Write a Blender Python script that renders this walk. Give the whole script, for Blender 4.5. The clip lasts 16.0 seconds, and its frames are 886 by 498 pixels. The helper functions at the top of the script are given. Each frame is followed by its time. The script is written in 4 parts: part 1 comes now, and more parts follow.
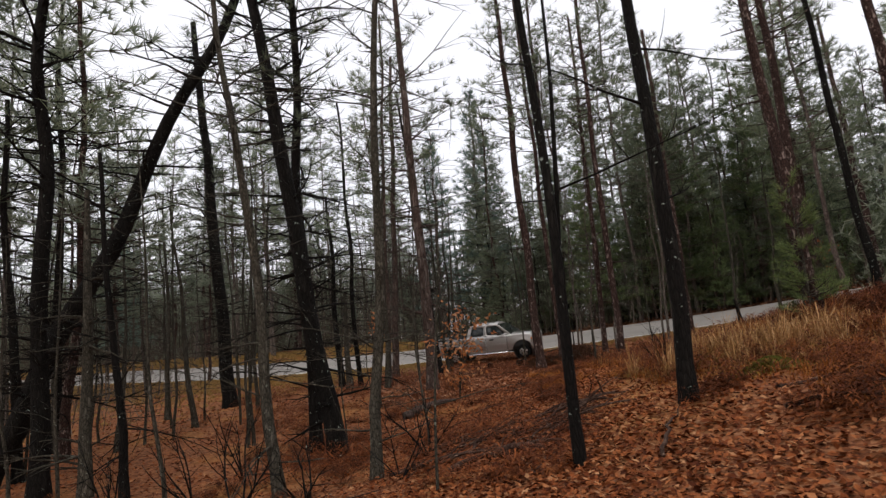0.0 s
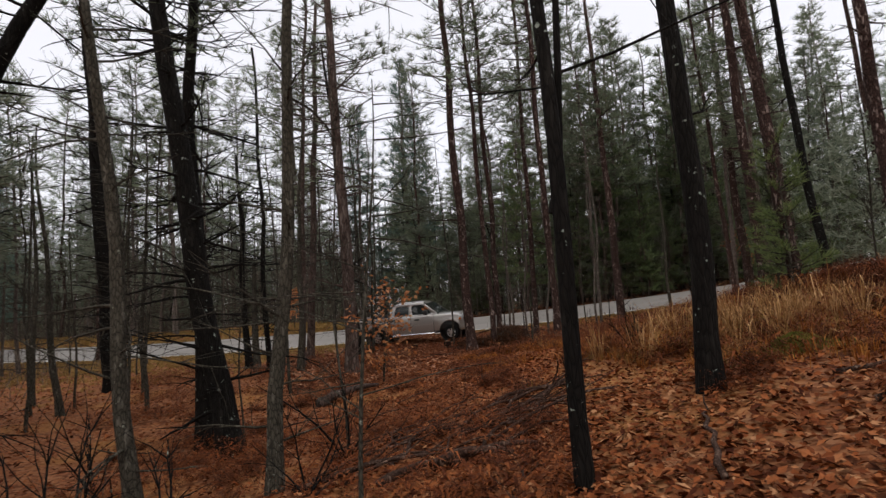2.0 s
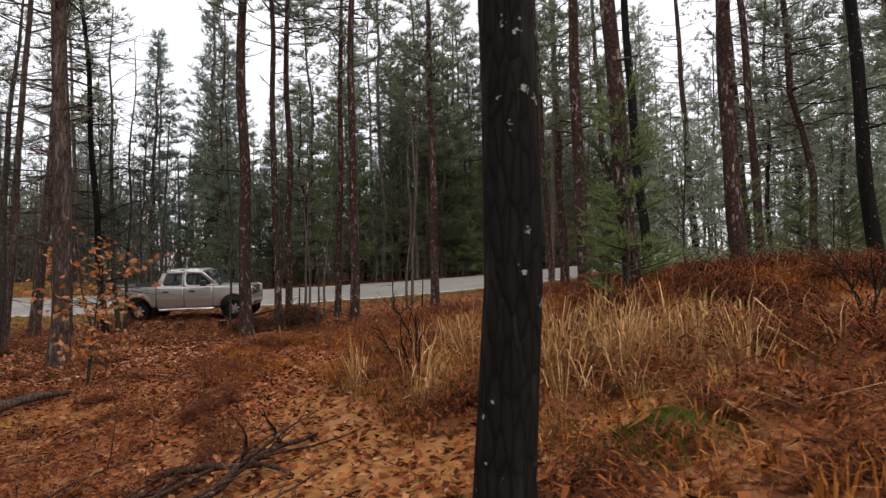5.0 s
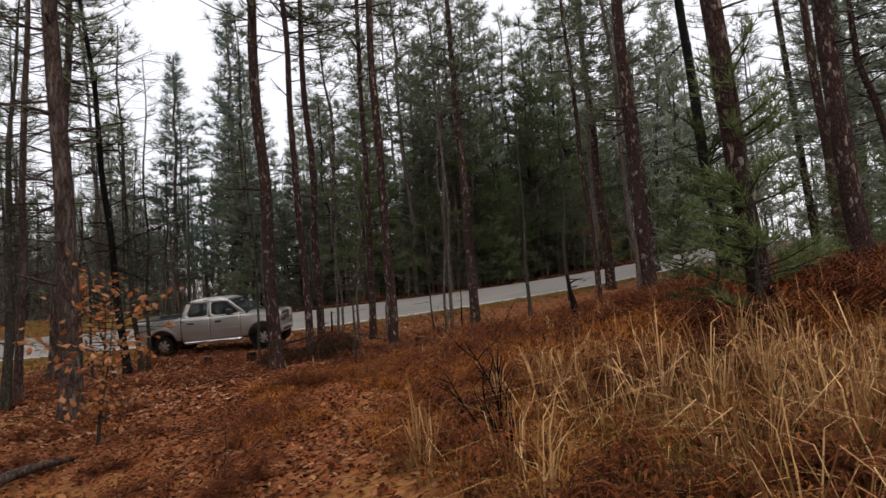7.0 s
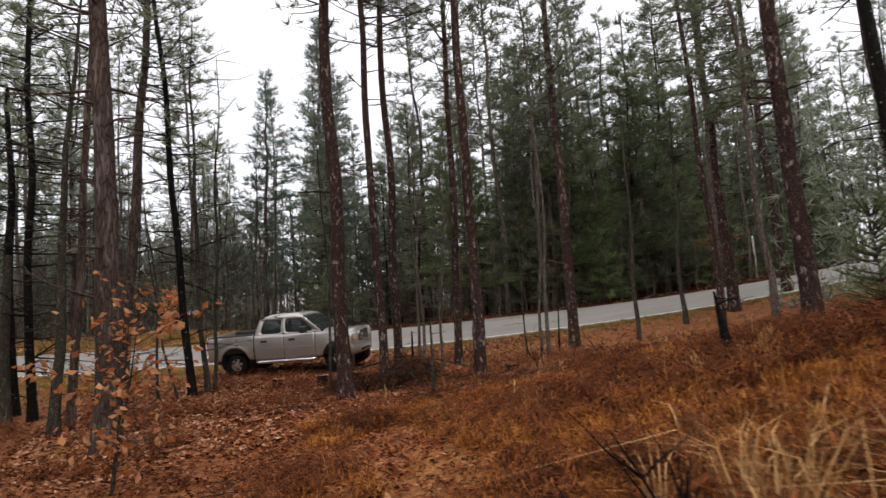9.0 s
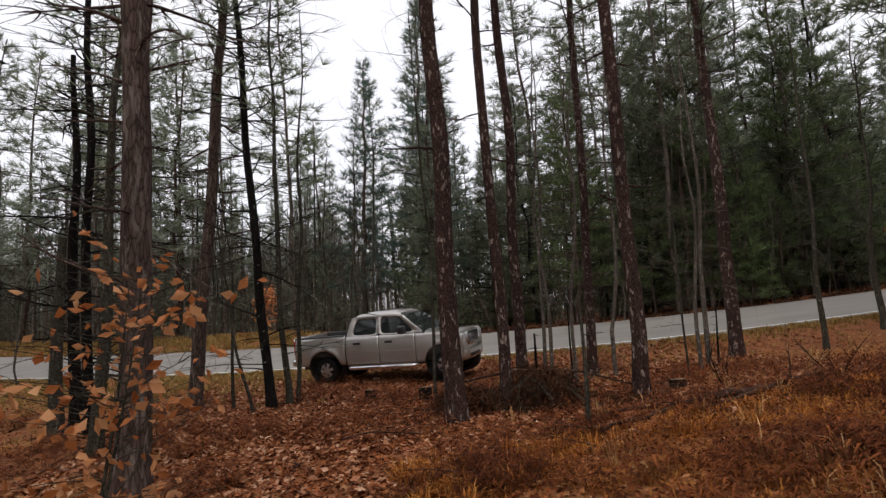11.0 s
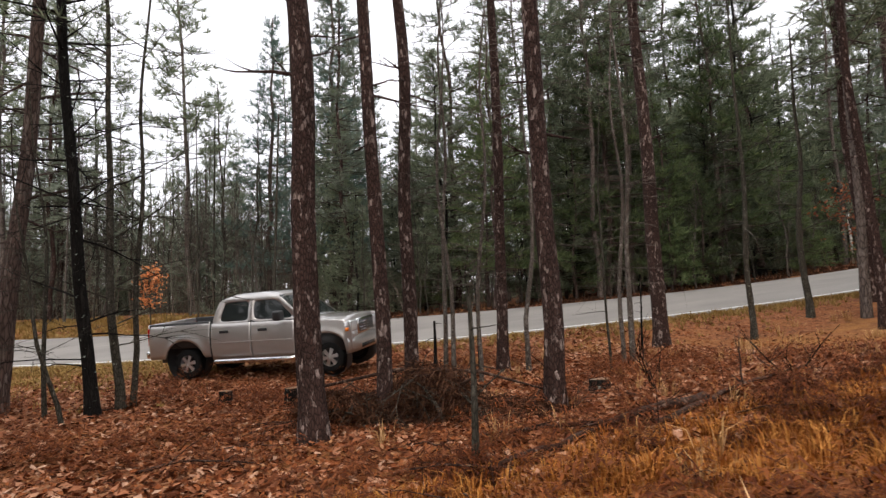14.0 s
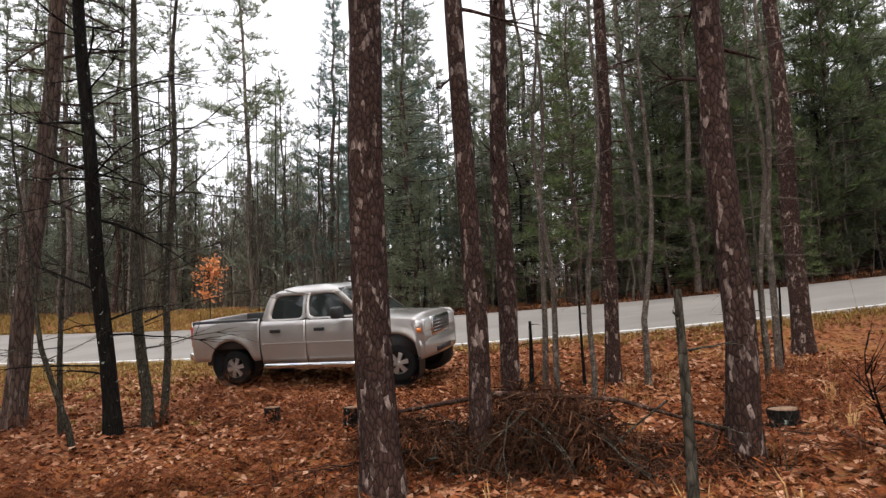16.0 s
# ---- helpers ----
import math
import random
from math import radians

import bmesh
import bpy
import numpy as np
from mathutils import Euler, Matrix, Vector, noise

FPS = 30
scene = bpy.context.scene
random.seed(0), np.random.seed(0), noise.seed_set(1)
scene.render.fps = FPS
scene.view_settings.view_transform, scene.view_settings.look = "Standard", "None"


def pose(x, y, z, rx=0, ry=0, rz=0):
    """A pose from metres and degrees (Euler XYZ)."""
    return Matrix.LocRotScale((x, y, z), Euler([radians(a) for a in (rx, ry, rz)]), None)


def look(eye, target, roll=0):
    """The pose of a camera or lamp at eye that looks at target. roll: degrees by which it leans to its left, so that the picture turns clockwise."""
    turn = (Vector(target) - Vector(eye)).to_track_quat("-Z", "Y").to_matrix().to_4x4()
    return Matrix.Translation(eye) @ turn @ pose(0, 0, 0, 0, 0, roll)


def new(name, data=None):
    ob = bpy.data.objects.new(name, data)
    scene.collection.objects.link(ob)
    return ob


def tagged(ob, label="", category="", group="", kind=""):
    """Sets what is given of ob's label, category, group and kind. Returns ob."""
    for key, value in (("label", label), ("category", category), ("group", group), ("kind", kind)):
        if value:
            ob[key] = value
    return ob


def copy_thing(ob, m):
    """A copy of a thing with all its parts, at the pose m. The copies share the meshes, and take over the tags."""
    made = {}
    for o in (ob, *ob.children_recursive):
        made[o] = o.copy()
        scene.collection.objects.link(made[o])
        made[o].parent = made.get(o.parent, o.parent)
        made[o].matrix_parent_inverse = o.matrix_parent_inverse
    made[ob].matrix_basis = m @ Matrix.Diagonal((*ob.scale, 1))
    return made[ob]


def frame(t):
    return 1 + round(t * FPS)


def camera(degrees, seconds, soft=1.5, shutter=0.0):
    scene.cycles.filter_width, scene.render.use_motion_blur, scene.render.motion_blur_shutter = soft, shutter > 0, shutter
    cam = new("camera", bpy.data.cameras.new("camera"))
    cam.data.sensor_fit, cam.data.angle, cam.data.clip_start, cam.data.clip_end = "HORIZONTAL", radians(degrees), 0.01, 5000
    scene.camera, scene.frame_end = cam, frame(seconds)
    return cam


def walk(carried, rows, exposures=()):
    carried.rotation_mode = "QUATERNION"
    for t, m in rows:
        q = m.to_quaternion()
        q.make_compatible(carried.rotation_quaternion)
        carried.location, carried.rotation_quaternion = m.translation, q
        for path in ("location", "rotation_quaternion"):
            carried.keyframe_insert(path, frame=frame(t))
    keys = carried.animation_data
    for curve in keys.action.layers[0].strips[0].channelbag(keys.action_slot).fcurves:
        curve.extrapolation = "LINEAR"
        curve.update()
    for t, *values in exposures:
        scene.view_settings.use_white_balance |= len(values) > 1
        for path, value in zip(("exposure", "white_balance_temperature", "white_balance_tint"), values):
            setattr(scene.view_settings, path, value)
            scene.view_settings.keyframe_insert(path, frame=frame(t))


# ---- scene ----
cam = camera(72.0, 16.0, soft=1.4, shutter=0.2)
# seconds, x, y, z, yaw, pitch, roll
PATH_A = [
    (0, 0.076, -0.387, 1.425, -6.42, 9.24, 4.81),
    (0.5, -0.016, 0.113, 1.351, -5.54, 9.13, 5.16),
    (1, 0.044, 0.700, 1.323, -6.45, 9.13, 5.14),
    (1.5, 0.211, 1.366, 1.330, -9.90, 7.98, 3.84),
    (2, 0.229, 2.074, 1.259, -13.99, 7.22, 3.86),
    (2.5, 0.546, 2.580, 1.248, -19.28, 6.22, 4.75),
    (3, 1.256, 3.049, 1.243, -28.99, 4.78, 2.91),
    (3.5, 1.941, 3.582, 1.297, -40.11, 4.23, 1.81),
    (4, 2.363, 4.074, 1.376, -37.91, 3.72, 0.68),
    (4.5, 2.539, 4.622, 1.558, -31.61, 3.50, 0.22),
    (5.2, 2.690, 5.400, 1.660, -29.60, 3.60, 1.00),
    (5.9, 2.790, 6.060, 1.770, -26.80, 3.90, 2.60),
    (6.5, 2.940, 6.560, 1.835, -25.60, 4.30, 4.00),
]
PATH_B = [
    (7, 3.111, 6.920, 1.857, -27.27, 4.55, 4.36),
    (7.5, 3.347, 7.348, 1.896, -35.02, 4.17, 4.57),
    (8, 3.729, 7.746, 1.943, -32.11, 5.00, 3.80),
    (8.5, 4.182, 8.170, 1.937, -26.92, 6.00, 3.39),
    (9, 4.194, 9.220, 1.924, -18.71, 6.77, 3.32),
    (11.5, 4.847, 13.508, 1.828, -9.35, 7.70, 2.71),
    (12, 5.060, 13.920, 1.868, -12.54, 7.47, 2.66),
    (12.5, 5.391, 14.155, 1.936, -16.08, 7.18, 2.22),
    (13, 5.741, 14.421, 1.942, -18.34, 5.26, 2.07),
    (13.5, 5.968, 14.779, 1.917, -18.59, 5.36, 1.88),
    (14, 5.995, 15.332, 1.859, -16.25, 5.88, 2.34),
    (14.5, 5.964, 16.044, 1.823, -14.01, 5.81, 2.33),
    (15, 6.006, 16.795, 1.860, -12.32, 5.94, 2.32),
    (15.5, 6.089, 17.465, 1.912, -11.74, 5.68, 2.15),
    (16, 6.155, 17.936, 1.938, -10.50, 5.55, 2.00),
]
walk(cam, [(t, pose(x, y, z, 90 + pitch, roll, yaw)) for t, x, y, z, yaw, pitch, roll in PATH_A + PATH_B],
     exposures=[(0.0, 0.1), (0.5, 0.0), (1.5, -0.05), (3.0, 0.05), (3.5, 0.2), (4.0, 0.32), (4.5, 0.5), (7.0, 0.08), (8.0, 0.2), (9.0, 0.43), (11.5, 0.05), (12.5, 0.1), (13.5, 0.22), (14.0, 0.74), (14.5, 0.96), (15.5, 0.86), (16.0, 0.93)])

# ---- overcast daylight ----
world = bpy.data.worlds.new("overcast_sky")
scene.world = world
world.use_nodes = True
wn, wl = world.node_tree.nodes, world.node_tree.links
wn.clear()
sky = wn.new("ShaderNodeTexSky")
sky.sky_type = "NISHITA"
sky.sun_disc = False
sky.sun_elevation, sky.sun_rotation = radians(38), radians(200)
sky.dust_density = 4.0
bg_sky = wn.new("ShaderNodeBackground")
bg_sky.inputs["Strength"].default_value = 0.03
bg_cloud = wn.new("ShaderNodeBackground")
bg_cloud.inputs["Color"].default_value = (0.985, 0.965, 1.0, 1)
bg_cloud.inputs["Strength"].default_value = 0.95
wadd = wn.new("ShaderNodeAddShader")
wout = wn.new("ShaderNodeOutputWorld")
wl.new(sky.outputs["Color"], bg_sky.inputs["Color"])
wl.new(bg_sky.outputs[0], wadd.inputs[0])
wl.new(bg_cloud.outputs[0], wadd.inputs[1])
wl.new(wadd.outputs[0], wout.inputs["Surface"])
sun_data = bpy.data.lights.new("sun", "SUN")
sun_data.energy, sun_data.angle, sun_data.color = 1.15, radians(40), (1.0, 0.97, 0.92)
sun = new("sun", sun_data)
sun.matrix_world = look((0, 0, 60), (5, 11, 0))

# ---- materials ----


def material(name):
    m = bpy.data.materials.new(name)
    m.use_nodes = True
    nt = m.node_tree
    return m, nt, nt.nodes["Principled BSDF"]


def node(nt, kind, **inputs):
    n = nt.nodes.new(kind)
    for key, value in inputs.items():
        n.inputs[key.replace("_", " ")].default_value = value
    return n


def ramp(nt, fac, stops):
    n = nt.nodes.new("ShaderNodeValToRGB")
    while len(n.color_ramp.elements) < len(stops):
        n.color_ramp.elements.new(0.5)
    for e, (p, c) in zip(n.color_ramp.elements, stops):
        e.position, e.color = p, (*c, 1)
    nt.links.new(fac, n.inputs["Fac"])
    return n.outputs["Color"]


def mixed(nt, fac, a, b, mode="MIX"):
    n = nt.nodes.new("ShaderNodeMix")
    n.data_type, n.blend_type = "RGBA", mode
    if isinstance(fac, float):
        n.inputs[0].default_value = fac
    else:
        nt.links.new(fac, n.inputs[0])
    for k, c in ((6, a), (7, b)):
        if isinstance(c, tuple):
            n.inputs[k].default_value = (*c, 1)
        else:
            nt.links.new(c, n.inputs[k])
    return n.outputs[2]


def coords(nt, stretch=(1, 1, 1)):
    tc = nt.nodes.new("ShaderNodeTexCoord")
    mp = nt.nodes.new("ShaderNodeMapping")
    mp.inputs["Scale"].default_value = stretch
    nt.links.new(tc.outputs["Object"], mp.inputs["Vector"])
    return mp.outputs["Vector"]


def noise_tex(nt, vec, scale, detail=4.0, rough=0.6):
    n = node(nt, "ShaderNodeTexNoise", Scale=scale, Detail=detail, Roughness=rough)
    nt.links.new(vec, n.inputs["Vector"])
    return n.outputs["Fac"]


def bump(nt, bsdf, height, strength=0.5, distance=0.02):
    b = node(nt, "ShaderNodeBump", Strength=strength, Distance=distance)
    nt.links.new(height, b.inputs["Height"])
    nt.links.new(b.outputs["Normal"], bsdf.inputs["Normal"])


def ground_material():
    m, nt, b = material("leaf_litter_soil")
    v = coords(nt)
    big = noise_tex(nt, v, 0.35, 5)
    mid = noise_tex(nt, v, 3.0, 6, 0.7)
    vor = node(nt, "ShaderNodeTexVoronoi", Scale=14.0, Randomness=1.0)
    nt.links.new(v, vor.inputs["Vector"])
    leaf = ramp(nt, vor.outputs["Color"], [(0.15, (0.05, 0.016, 0.008)), (0.4, (0.17, 0.06, 0.025)), (0.6, (0.28, 0.11, 0.045)), (0.85, (0.36, 0.19, 0.1))])
    dark = ramp(nt, mid, [(0.3, (0.042, 0.014, 0.007)), (0.55, (0.16, 0.052, 0.018)), (0.75, (0.26, 0.105, 0.034))])
    c = mixed(nt, 0.55, leaf, dark)
    gold = mixed(nt, mid, (0.18, 0.072, 0.02), (0.34, 0.165, 0.05))
    k = ramp(nt, big, [(0.5, (0, 0, 0)), (0.64, (0.75, 0.75, 0.75))])
    c = mixed(nt, k, c, gold)
    nt.links.new(c, b.inputs["Base Color"])
    b.inputs["Roughness"].default_value = 0.9
    b.inputs["Specular IOR Level"].default_value = 0.12
    bump(nt, b, vor.outputs["Distance"], 0.7, 0.03)
    return m


def litter_material(name, stops, rough=0.7, translucent=0.0):
    m, nt, b = material(name)
    g = nt.nodes.new("ShaderNodeNewGeometry")
    c = ramp(nt, g.outputs["Random Per Island"], stops)
    n = noise_tex(nt, coords(nt), 25.0, 3)
    c = mixed(nt, 0.35, c, ramp(nt, n, [(0.3, (0.04, 0.02, 0.012)), (0.7, (0.4, 0.26, 0.15))]), "OVERLAY")
    nt.links.new(c, b.inputs["Base Color"])
    b.inputs["Roughness"].default_value = rough
    b.inputs["Specular IOR Level"].default_value = 0.05
    return m


def bark_material(name, base, plate, lichen=None, stretch=0.28, scale=14.0, plates=0.5):
    m, nt, b = material(name)
    v = coords(nt, (1, 1, stretch))
    vor = node(nt, "ShaderNodeTexVoronoi", Scale=scale, Randomness=1.0)
    vor.feature = "DISTANCE_TO_EDGE"
    nt.links.new(v, vor.inputs["Vector"])
    cell = node(nt, "ShaderNodeTexVoronoi", Scale=scale, Randomness=1.0)
    nt.links.new(v, cell.inputs["Vector"])
    n = noise_tex(nt, v, 9.0, 7, 0.7)
    furrow = ramp(nt, vor.outputs["Distance"], [(0.0, tuple(0.3 * k for k in base)), (0.12, base), (0.4, tuple(1.35 * k for k in base))])
    sel = ramp(nt, cell.outputs["Color"], [(plates, (0, 0, 0)), (plates + 0.12, (1, 1, 1))])
    flake = ramp(nt, n, [(0.5, (0, 0, 0)), (0.62, (1, 1, 1))])
    f = mixed(nt, 1.0, sel, flake, "MULTIPLY")
    c = mixed(nt, f, furrow, plate)
    stain = noise_tex(nt, coords(nt, (1, 1, 0.15)), 2.2, 4)
    c = mixed(nt, 0.5, c, ramp(nt, stain, [(0.3, (0.25, 0.25, 0.25)), (0.7, (0.75, 0.72, 0.7))]), "OVERLAY")
    if lichen:
        ln = noise_tex(nt, coords(nt), 11.0, 3, 0.7)
        k = ramp(nt, ln, [(0.66, (0, 0, 0)), (0.7, (1, 1, 1))])
        c = mixed(nt, k, c, lichen)
    nt.links.new(c, b.inputs["Base Color"])
    b.inputs["Roughness"].default_value = 0.9
    b.inputs["Specular IOR Level"].default_value = 0.12
    hsum = nt.nodes.new("ShaderNodeMath")
    hsum.operation = "MULTIPLY_ADD"
    nt.links.new(vor.outputs["Distance"], hsum.inputs[0])
    hsum.inputs[1].default_value = 1.2
    nt.links.new(n, hsum.inputs[2])
    bump(nt, b, hsum.outputs[0], 0.9, 0.02)
    return m


def foliage_material(name, stops, rough=0.6):
    m, nt, b = material(name)
    g = nt.nodes.new("ShaderNodeNewGeometry")
    oi = nt.nodes.new("ShaderNodeObjectInfo")
    c = ramp(nt, g.outputs["Random Per Island"], stops)
    hsv = nt.nodes.new("ShaderNodeHueSaturation")
    mr = node(nt, "ShaderNodeMapRange", To_Min=0.65, To_Max=1.35)
    nt.links.new(oi.outputs["Random"], mr.inputs["Value"])
    nt.links.new(mr.outputs["Result"], hsv.inputs["Value"])
    nt.links.new(c, hsv.inputs["Color"])
    nt.links.new(hsv.outputs["Color"], b.inputs["Base Color"])
    b.inputs["Roughness"].default_value = rough
    b.inputs["Specular IOR Level"].default_value = 0.2
    tr = nt.nodes.new("ShaderNodeBsdfTranslucent")
    nt.links.new(hsv.outputs["Color"], tr.inputs["Color"])
    mx = nt.nodes.new("ShaderNodeMixShader")
    mx.inputs[0].default_value = 0.4
    nt.links.new(b.outputs[0], mx.inputs[1])
    nt.links.new(tr.outputs[0], mx.inputs[2])
    nt.links.new(mx.outputs[0], nt.nodes["Material Output"].inputs["Surface"])
    return m


def road_material():
    m, nt, b = material("worn_asphalt")
    v = coords(nt)
    fine = noise_tex(nt, v, 60.0, 4)
    big = noise_tex(nt, coords(nt, (0.25, 1.0, 1.0)), 0.9, 5)
    c = mixed(nt, fine, (0.15, 0.137, 0.125), (0.265, 0.244, 0.223))
    c = mixed(nt, 0.6, c, ramp(nt, big, [(0.3, (0.3, 0.3, 0.3)), (0.7, (0.64, 0.63, 0.62))]), "OVERLAY")
    nt.links.new(c, b.inputs["Base Color"])
    b.inputs["Roughness"].default_value = 0.6
    bump(nt, b, fine, 0.25, 0.004)
    return m


def plain(name, color, rough=0.5, metal=0.0, grain=0.06, scale=30.0, coat=0.0):
    m, nt, b = material(name)
    n = noise_tex(nt, coords(nt), scale, 4)
    lo = tuple(max(0.0, k * (1 - 4 * grain)) for k in color)
    hi = tuple(min(1.0, k * (1 + 3 * grain)) for k in color)
    nt.links.new(ramp(nt, n, [(0.3, lo), (0.7, hi)]), b.inputs["Base Color"])
    b.inputs["Roughness"].default_value = rough
    b.inputs["Metallic"].default_value = metal
    b.inputs["Coat Weight"].default_value = coat
    return m


M_GROUND = ground_material()
M_LEAF = litter_material("fallen_leaves", [(0.0, (0.045, 0.01232, 0.0056)), (0.3, (0.14, 0.04048, 0.0147)), (0.55, (0.235, 0.0748, 0.0266)), (0.85, (0.32, 0.1188, 0.0455)), (1.0, (0.42, 0.2288, 0.119))])
M_LEAF_PALE = litter_material("pale_fallen_leaves", [(0.0, (0.1, 0.03312, 0.01596)), (0.3, (0.25, 0.0966, 0.04788)), (0.55, (0.37, 0.1656, 0.09072)), (0.8, (0.45, 0.2484, 0.1554)), (1.0, (0.55, 0.368, 0.2604))])
M_FERN = litter_material("dead_bracken", [(0.0, (0.05, 0.01584, 0.0077)), (0.5, (0.13, 0.0396, 0.0154)), (1.0, (0.26, 0.088, 0.028))])
M_FERN_WET = litter_material("wet_dead_bracken", [(0.0, (0.022, 0.00792, 0.0042)), (0.5, (0.066, 0.01936, 0.0077)), (1.0, (0.17, 0.05104, 0.0182))])
M_STRAW = litter_material("dry_grass", [(0.0, (0.26, 0.1316, 0.048)), (0.5, (0.46, 0.282, 0.124)), (1.0, (0.62, 0.4418, 0.232))])
M_OLIVE = litter_material("wilted_olive_grass", [(0.0, (0.16, 0.1, 0.03)), (0.5, (0.3, 0.2, 0.07)), (1.0, (0.42, 0.31, 0.12))])
M_NEEDLE_BED = litter_material("short_rusty_grass", [(0.0, (0.2, 0.06512, 0.0154)), (0.5, (0.4, 0.154, 0.035)), (1.0, (0.52, 0.2552, 0.07))])
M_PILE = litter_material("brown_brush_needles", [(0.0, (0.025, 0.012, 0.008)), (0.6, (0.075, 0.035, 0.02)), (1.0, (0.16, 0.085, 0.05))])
M_VERGE = litter_material("verge_grass", [(0.0, (0.2, 0.14, 0.04)), (0.5, (0.36, 0.25, 0.09)), (1.0, (0.45, 0.33, 0.14))])
M_MOSS = litter_material("moss", [(0.0, (0.07, 0.08, 0.015)), (0.5, (0.14, 0.16, 0.03)), (1.0, (0.22, 0.22, 0.06))])
M_RED = bark_material("red_pine_bark", (0.042, 0.024, 0.0195), (0.28, 0.22, 0.195), None, 0.42, 27.0, 0.56)
M_GREY = bark_material("grey_pine_bark", (0.07, 0.048, 0.04), (0.16, 0.13, 0.115), None, 0.22, 18.0, 0.4)
M_DARK = bark_material("dark_wet_bark", (0.008, 0.0068, 0.0058), (0.019, 0.017, 0.0145), (0.26, 0.3, 0.26), 0.2, 30.0, 0.55)
M_THIN = bark_material("grey_green_bark", (0.05, 0.045, 0.034), (0.12, 0.11, 0.09), (0.2, 0.21, 0.17), 0.35, 30.0, 0.5)
M_TWIG = bark_material("pale_twigs", (0.105, 0.088, 0.074), (0.23, 0.21, 0.182), None, 0.5, 40.0, 0.4)
# bark of far poles, lightened: distance haze put into the colour
M_HAZY = bark_material("hazed_pine_bark", (0.11, 0.088, 0.076), (0.2, 0.175, 0.155), None, 0.3, 18.0, 0.45)
M_DEAD = bark_material("dead_branch_wood", (0.05, 0.028, 0.02), (0.18, 0.12, 0.09), None, 0.5, 30.0, 0.5)
M_PINE = foliage_material("pine_needles", [(0.0, (0.05, 0.067, 0.042)), (0.5, (0.14, 0.167, 0.1)), (1.0, (0.255, 0.28, 0.185))])
# far needles paled and greyed, with the haze painted into their colour
M_HAZED = foliage_material("hazed_pine_needles", [(0.0, (0.1, 0.125, 0.09)), (0.5, (0.19, 0.22, 0.158)), (1.0, (0.3, 0.325, 0.245))])
M_BRUSH = litter_material("grey_underbrush", [(0.0, (0.05, 0.041, 0.033)), (0.5, (0.12, 0.1, 0.082)), (1.0, (0.25, 0.22, 0.185))])
M_GREEN = foliage_material("fresh_pine_needles", [(0.0, (0.042, 0.064, 0.026)), (0.5, (0.09, 0.125, 0.05)), (1.0, (0.17, 0.2, 0.085))])
M_SPRUCE = foliage_material("blue_green_needles", [(0.0, (0.06, 0.1, 0.085)), (0.5, (0.11, 0.17, 0.14)), (1.0, (0.18, 0.25, 0.2))])
M_YOUNG = foliage_material("young_pine_needles", [(0.0, (0.05, 0.075, 0.026)), (0.5, (0.1, 0.135, 0.046)), (1.0, (0.18, 0.21, 0.08))])
M_BEECH = foliage_material("orange_beech_leaves", [(0.0, (0.5, 0.16, 0.045)), (0.5, (0.68, 0.27, 0.1)), (1.0, (0.8, 0.42, 0.2))])
M_OAK = foliage_material("russet_leaves", [(0.0, (0.2, 0.06, 0.03)), (0.5, (0.34, 0.11, 0.05)), (1.0, (0.45, 0.18, 0.08))])
M_ROAD = road_material()
M_LINE = plain("faded_white_line", (0.62, 0.62, 0.6), 0.7, 0, 0.08)
M_PAINT = plain("silver_beige_paint", (0.37, 0.345, 0.325), 0.3, 0.6, 0.006, 6.0, 1.0)
M_PAINT.node_tree.nodes["Principled BSDF"].inputs["Coat IOR"].default_value = 1.7
M_BLACK = plain("black_plastic", (0.015, 0.015, 0.016), 0.55)
M_RUBBER = plain("tyre_rubber", (0.01, 0.01, 0.01), 0.95)
M_RUBBER.node_tree.nodes["Principled BSDF"].inputs["Specular IOR Level"].default_value = 0.15
M_CHROME = plain("chrome", (0.7, 0.7, 0.7), 0.18, 1.0, 0.02)
M_ALLOY = plain("alloy_rim", (0.55, 0.55, 0.55), 0.35, 0.9, 0.03)
M_REDLAMP = plain("red_lamp", (0.4, 0.015, 0.015), 0.2, 0, 0.02, 30, 0.5)
M_AMBER = plain("amber_lamp", (0.75, 0.2, 0.03), 0.2, 0, 0.02, 30, 0.5)
M_LAMP = plain("clear_lamp", (0.7, 0.72, 0.72), 0.12, 0.3, 0.02, 30, 0.5)
M_SEAT = plain("dark_cloth", (0.03, 0.03, 0.032), 0.9)
M_POST = plain("weathered_white_post", (0.55, 0.53, 0.48), 0.8, 0, 0.1, 12.0)
M_CUT = plain("sawn_wood", (0.2, 0.12, 0.07), 0.8, 0, 0.1, 20.0)


def glass_material():
    m, nt, b = material("tinted_glass")
    b.inputs["Base Color"].default_value = (0.02, 0.024, 0.024, 1)
    b.inputs["Roughness"].default_value = 0.03
    b.inputs["Transmission Weight"].default_value = 0.12
    b.inputs["IOR"].default_value = 1.45
    return m


M_GLASS = glass_material()

# ---- mesh tools ----


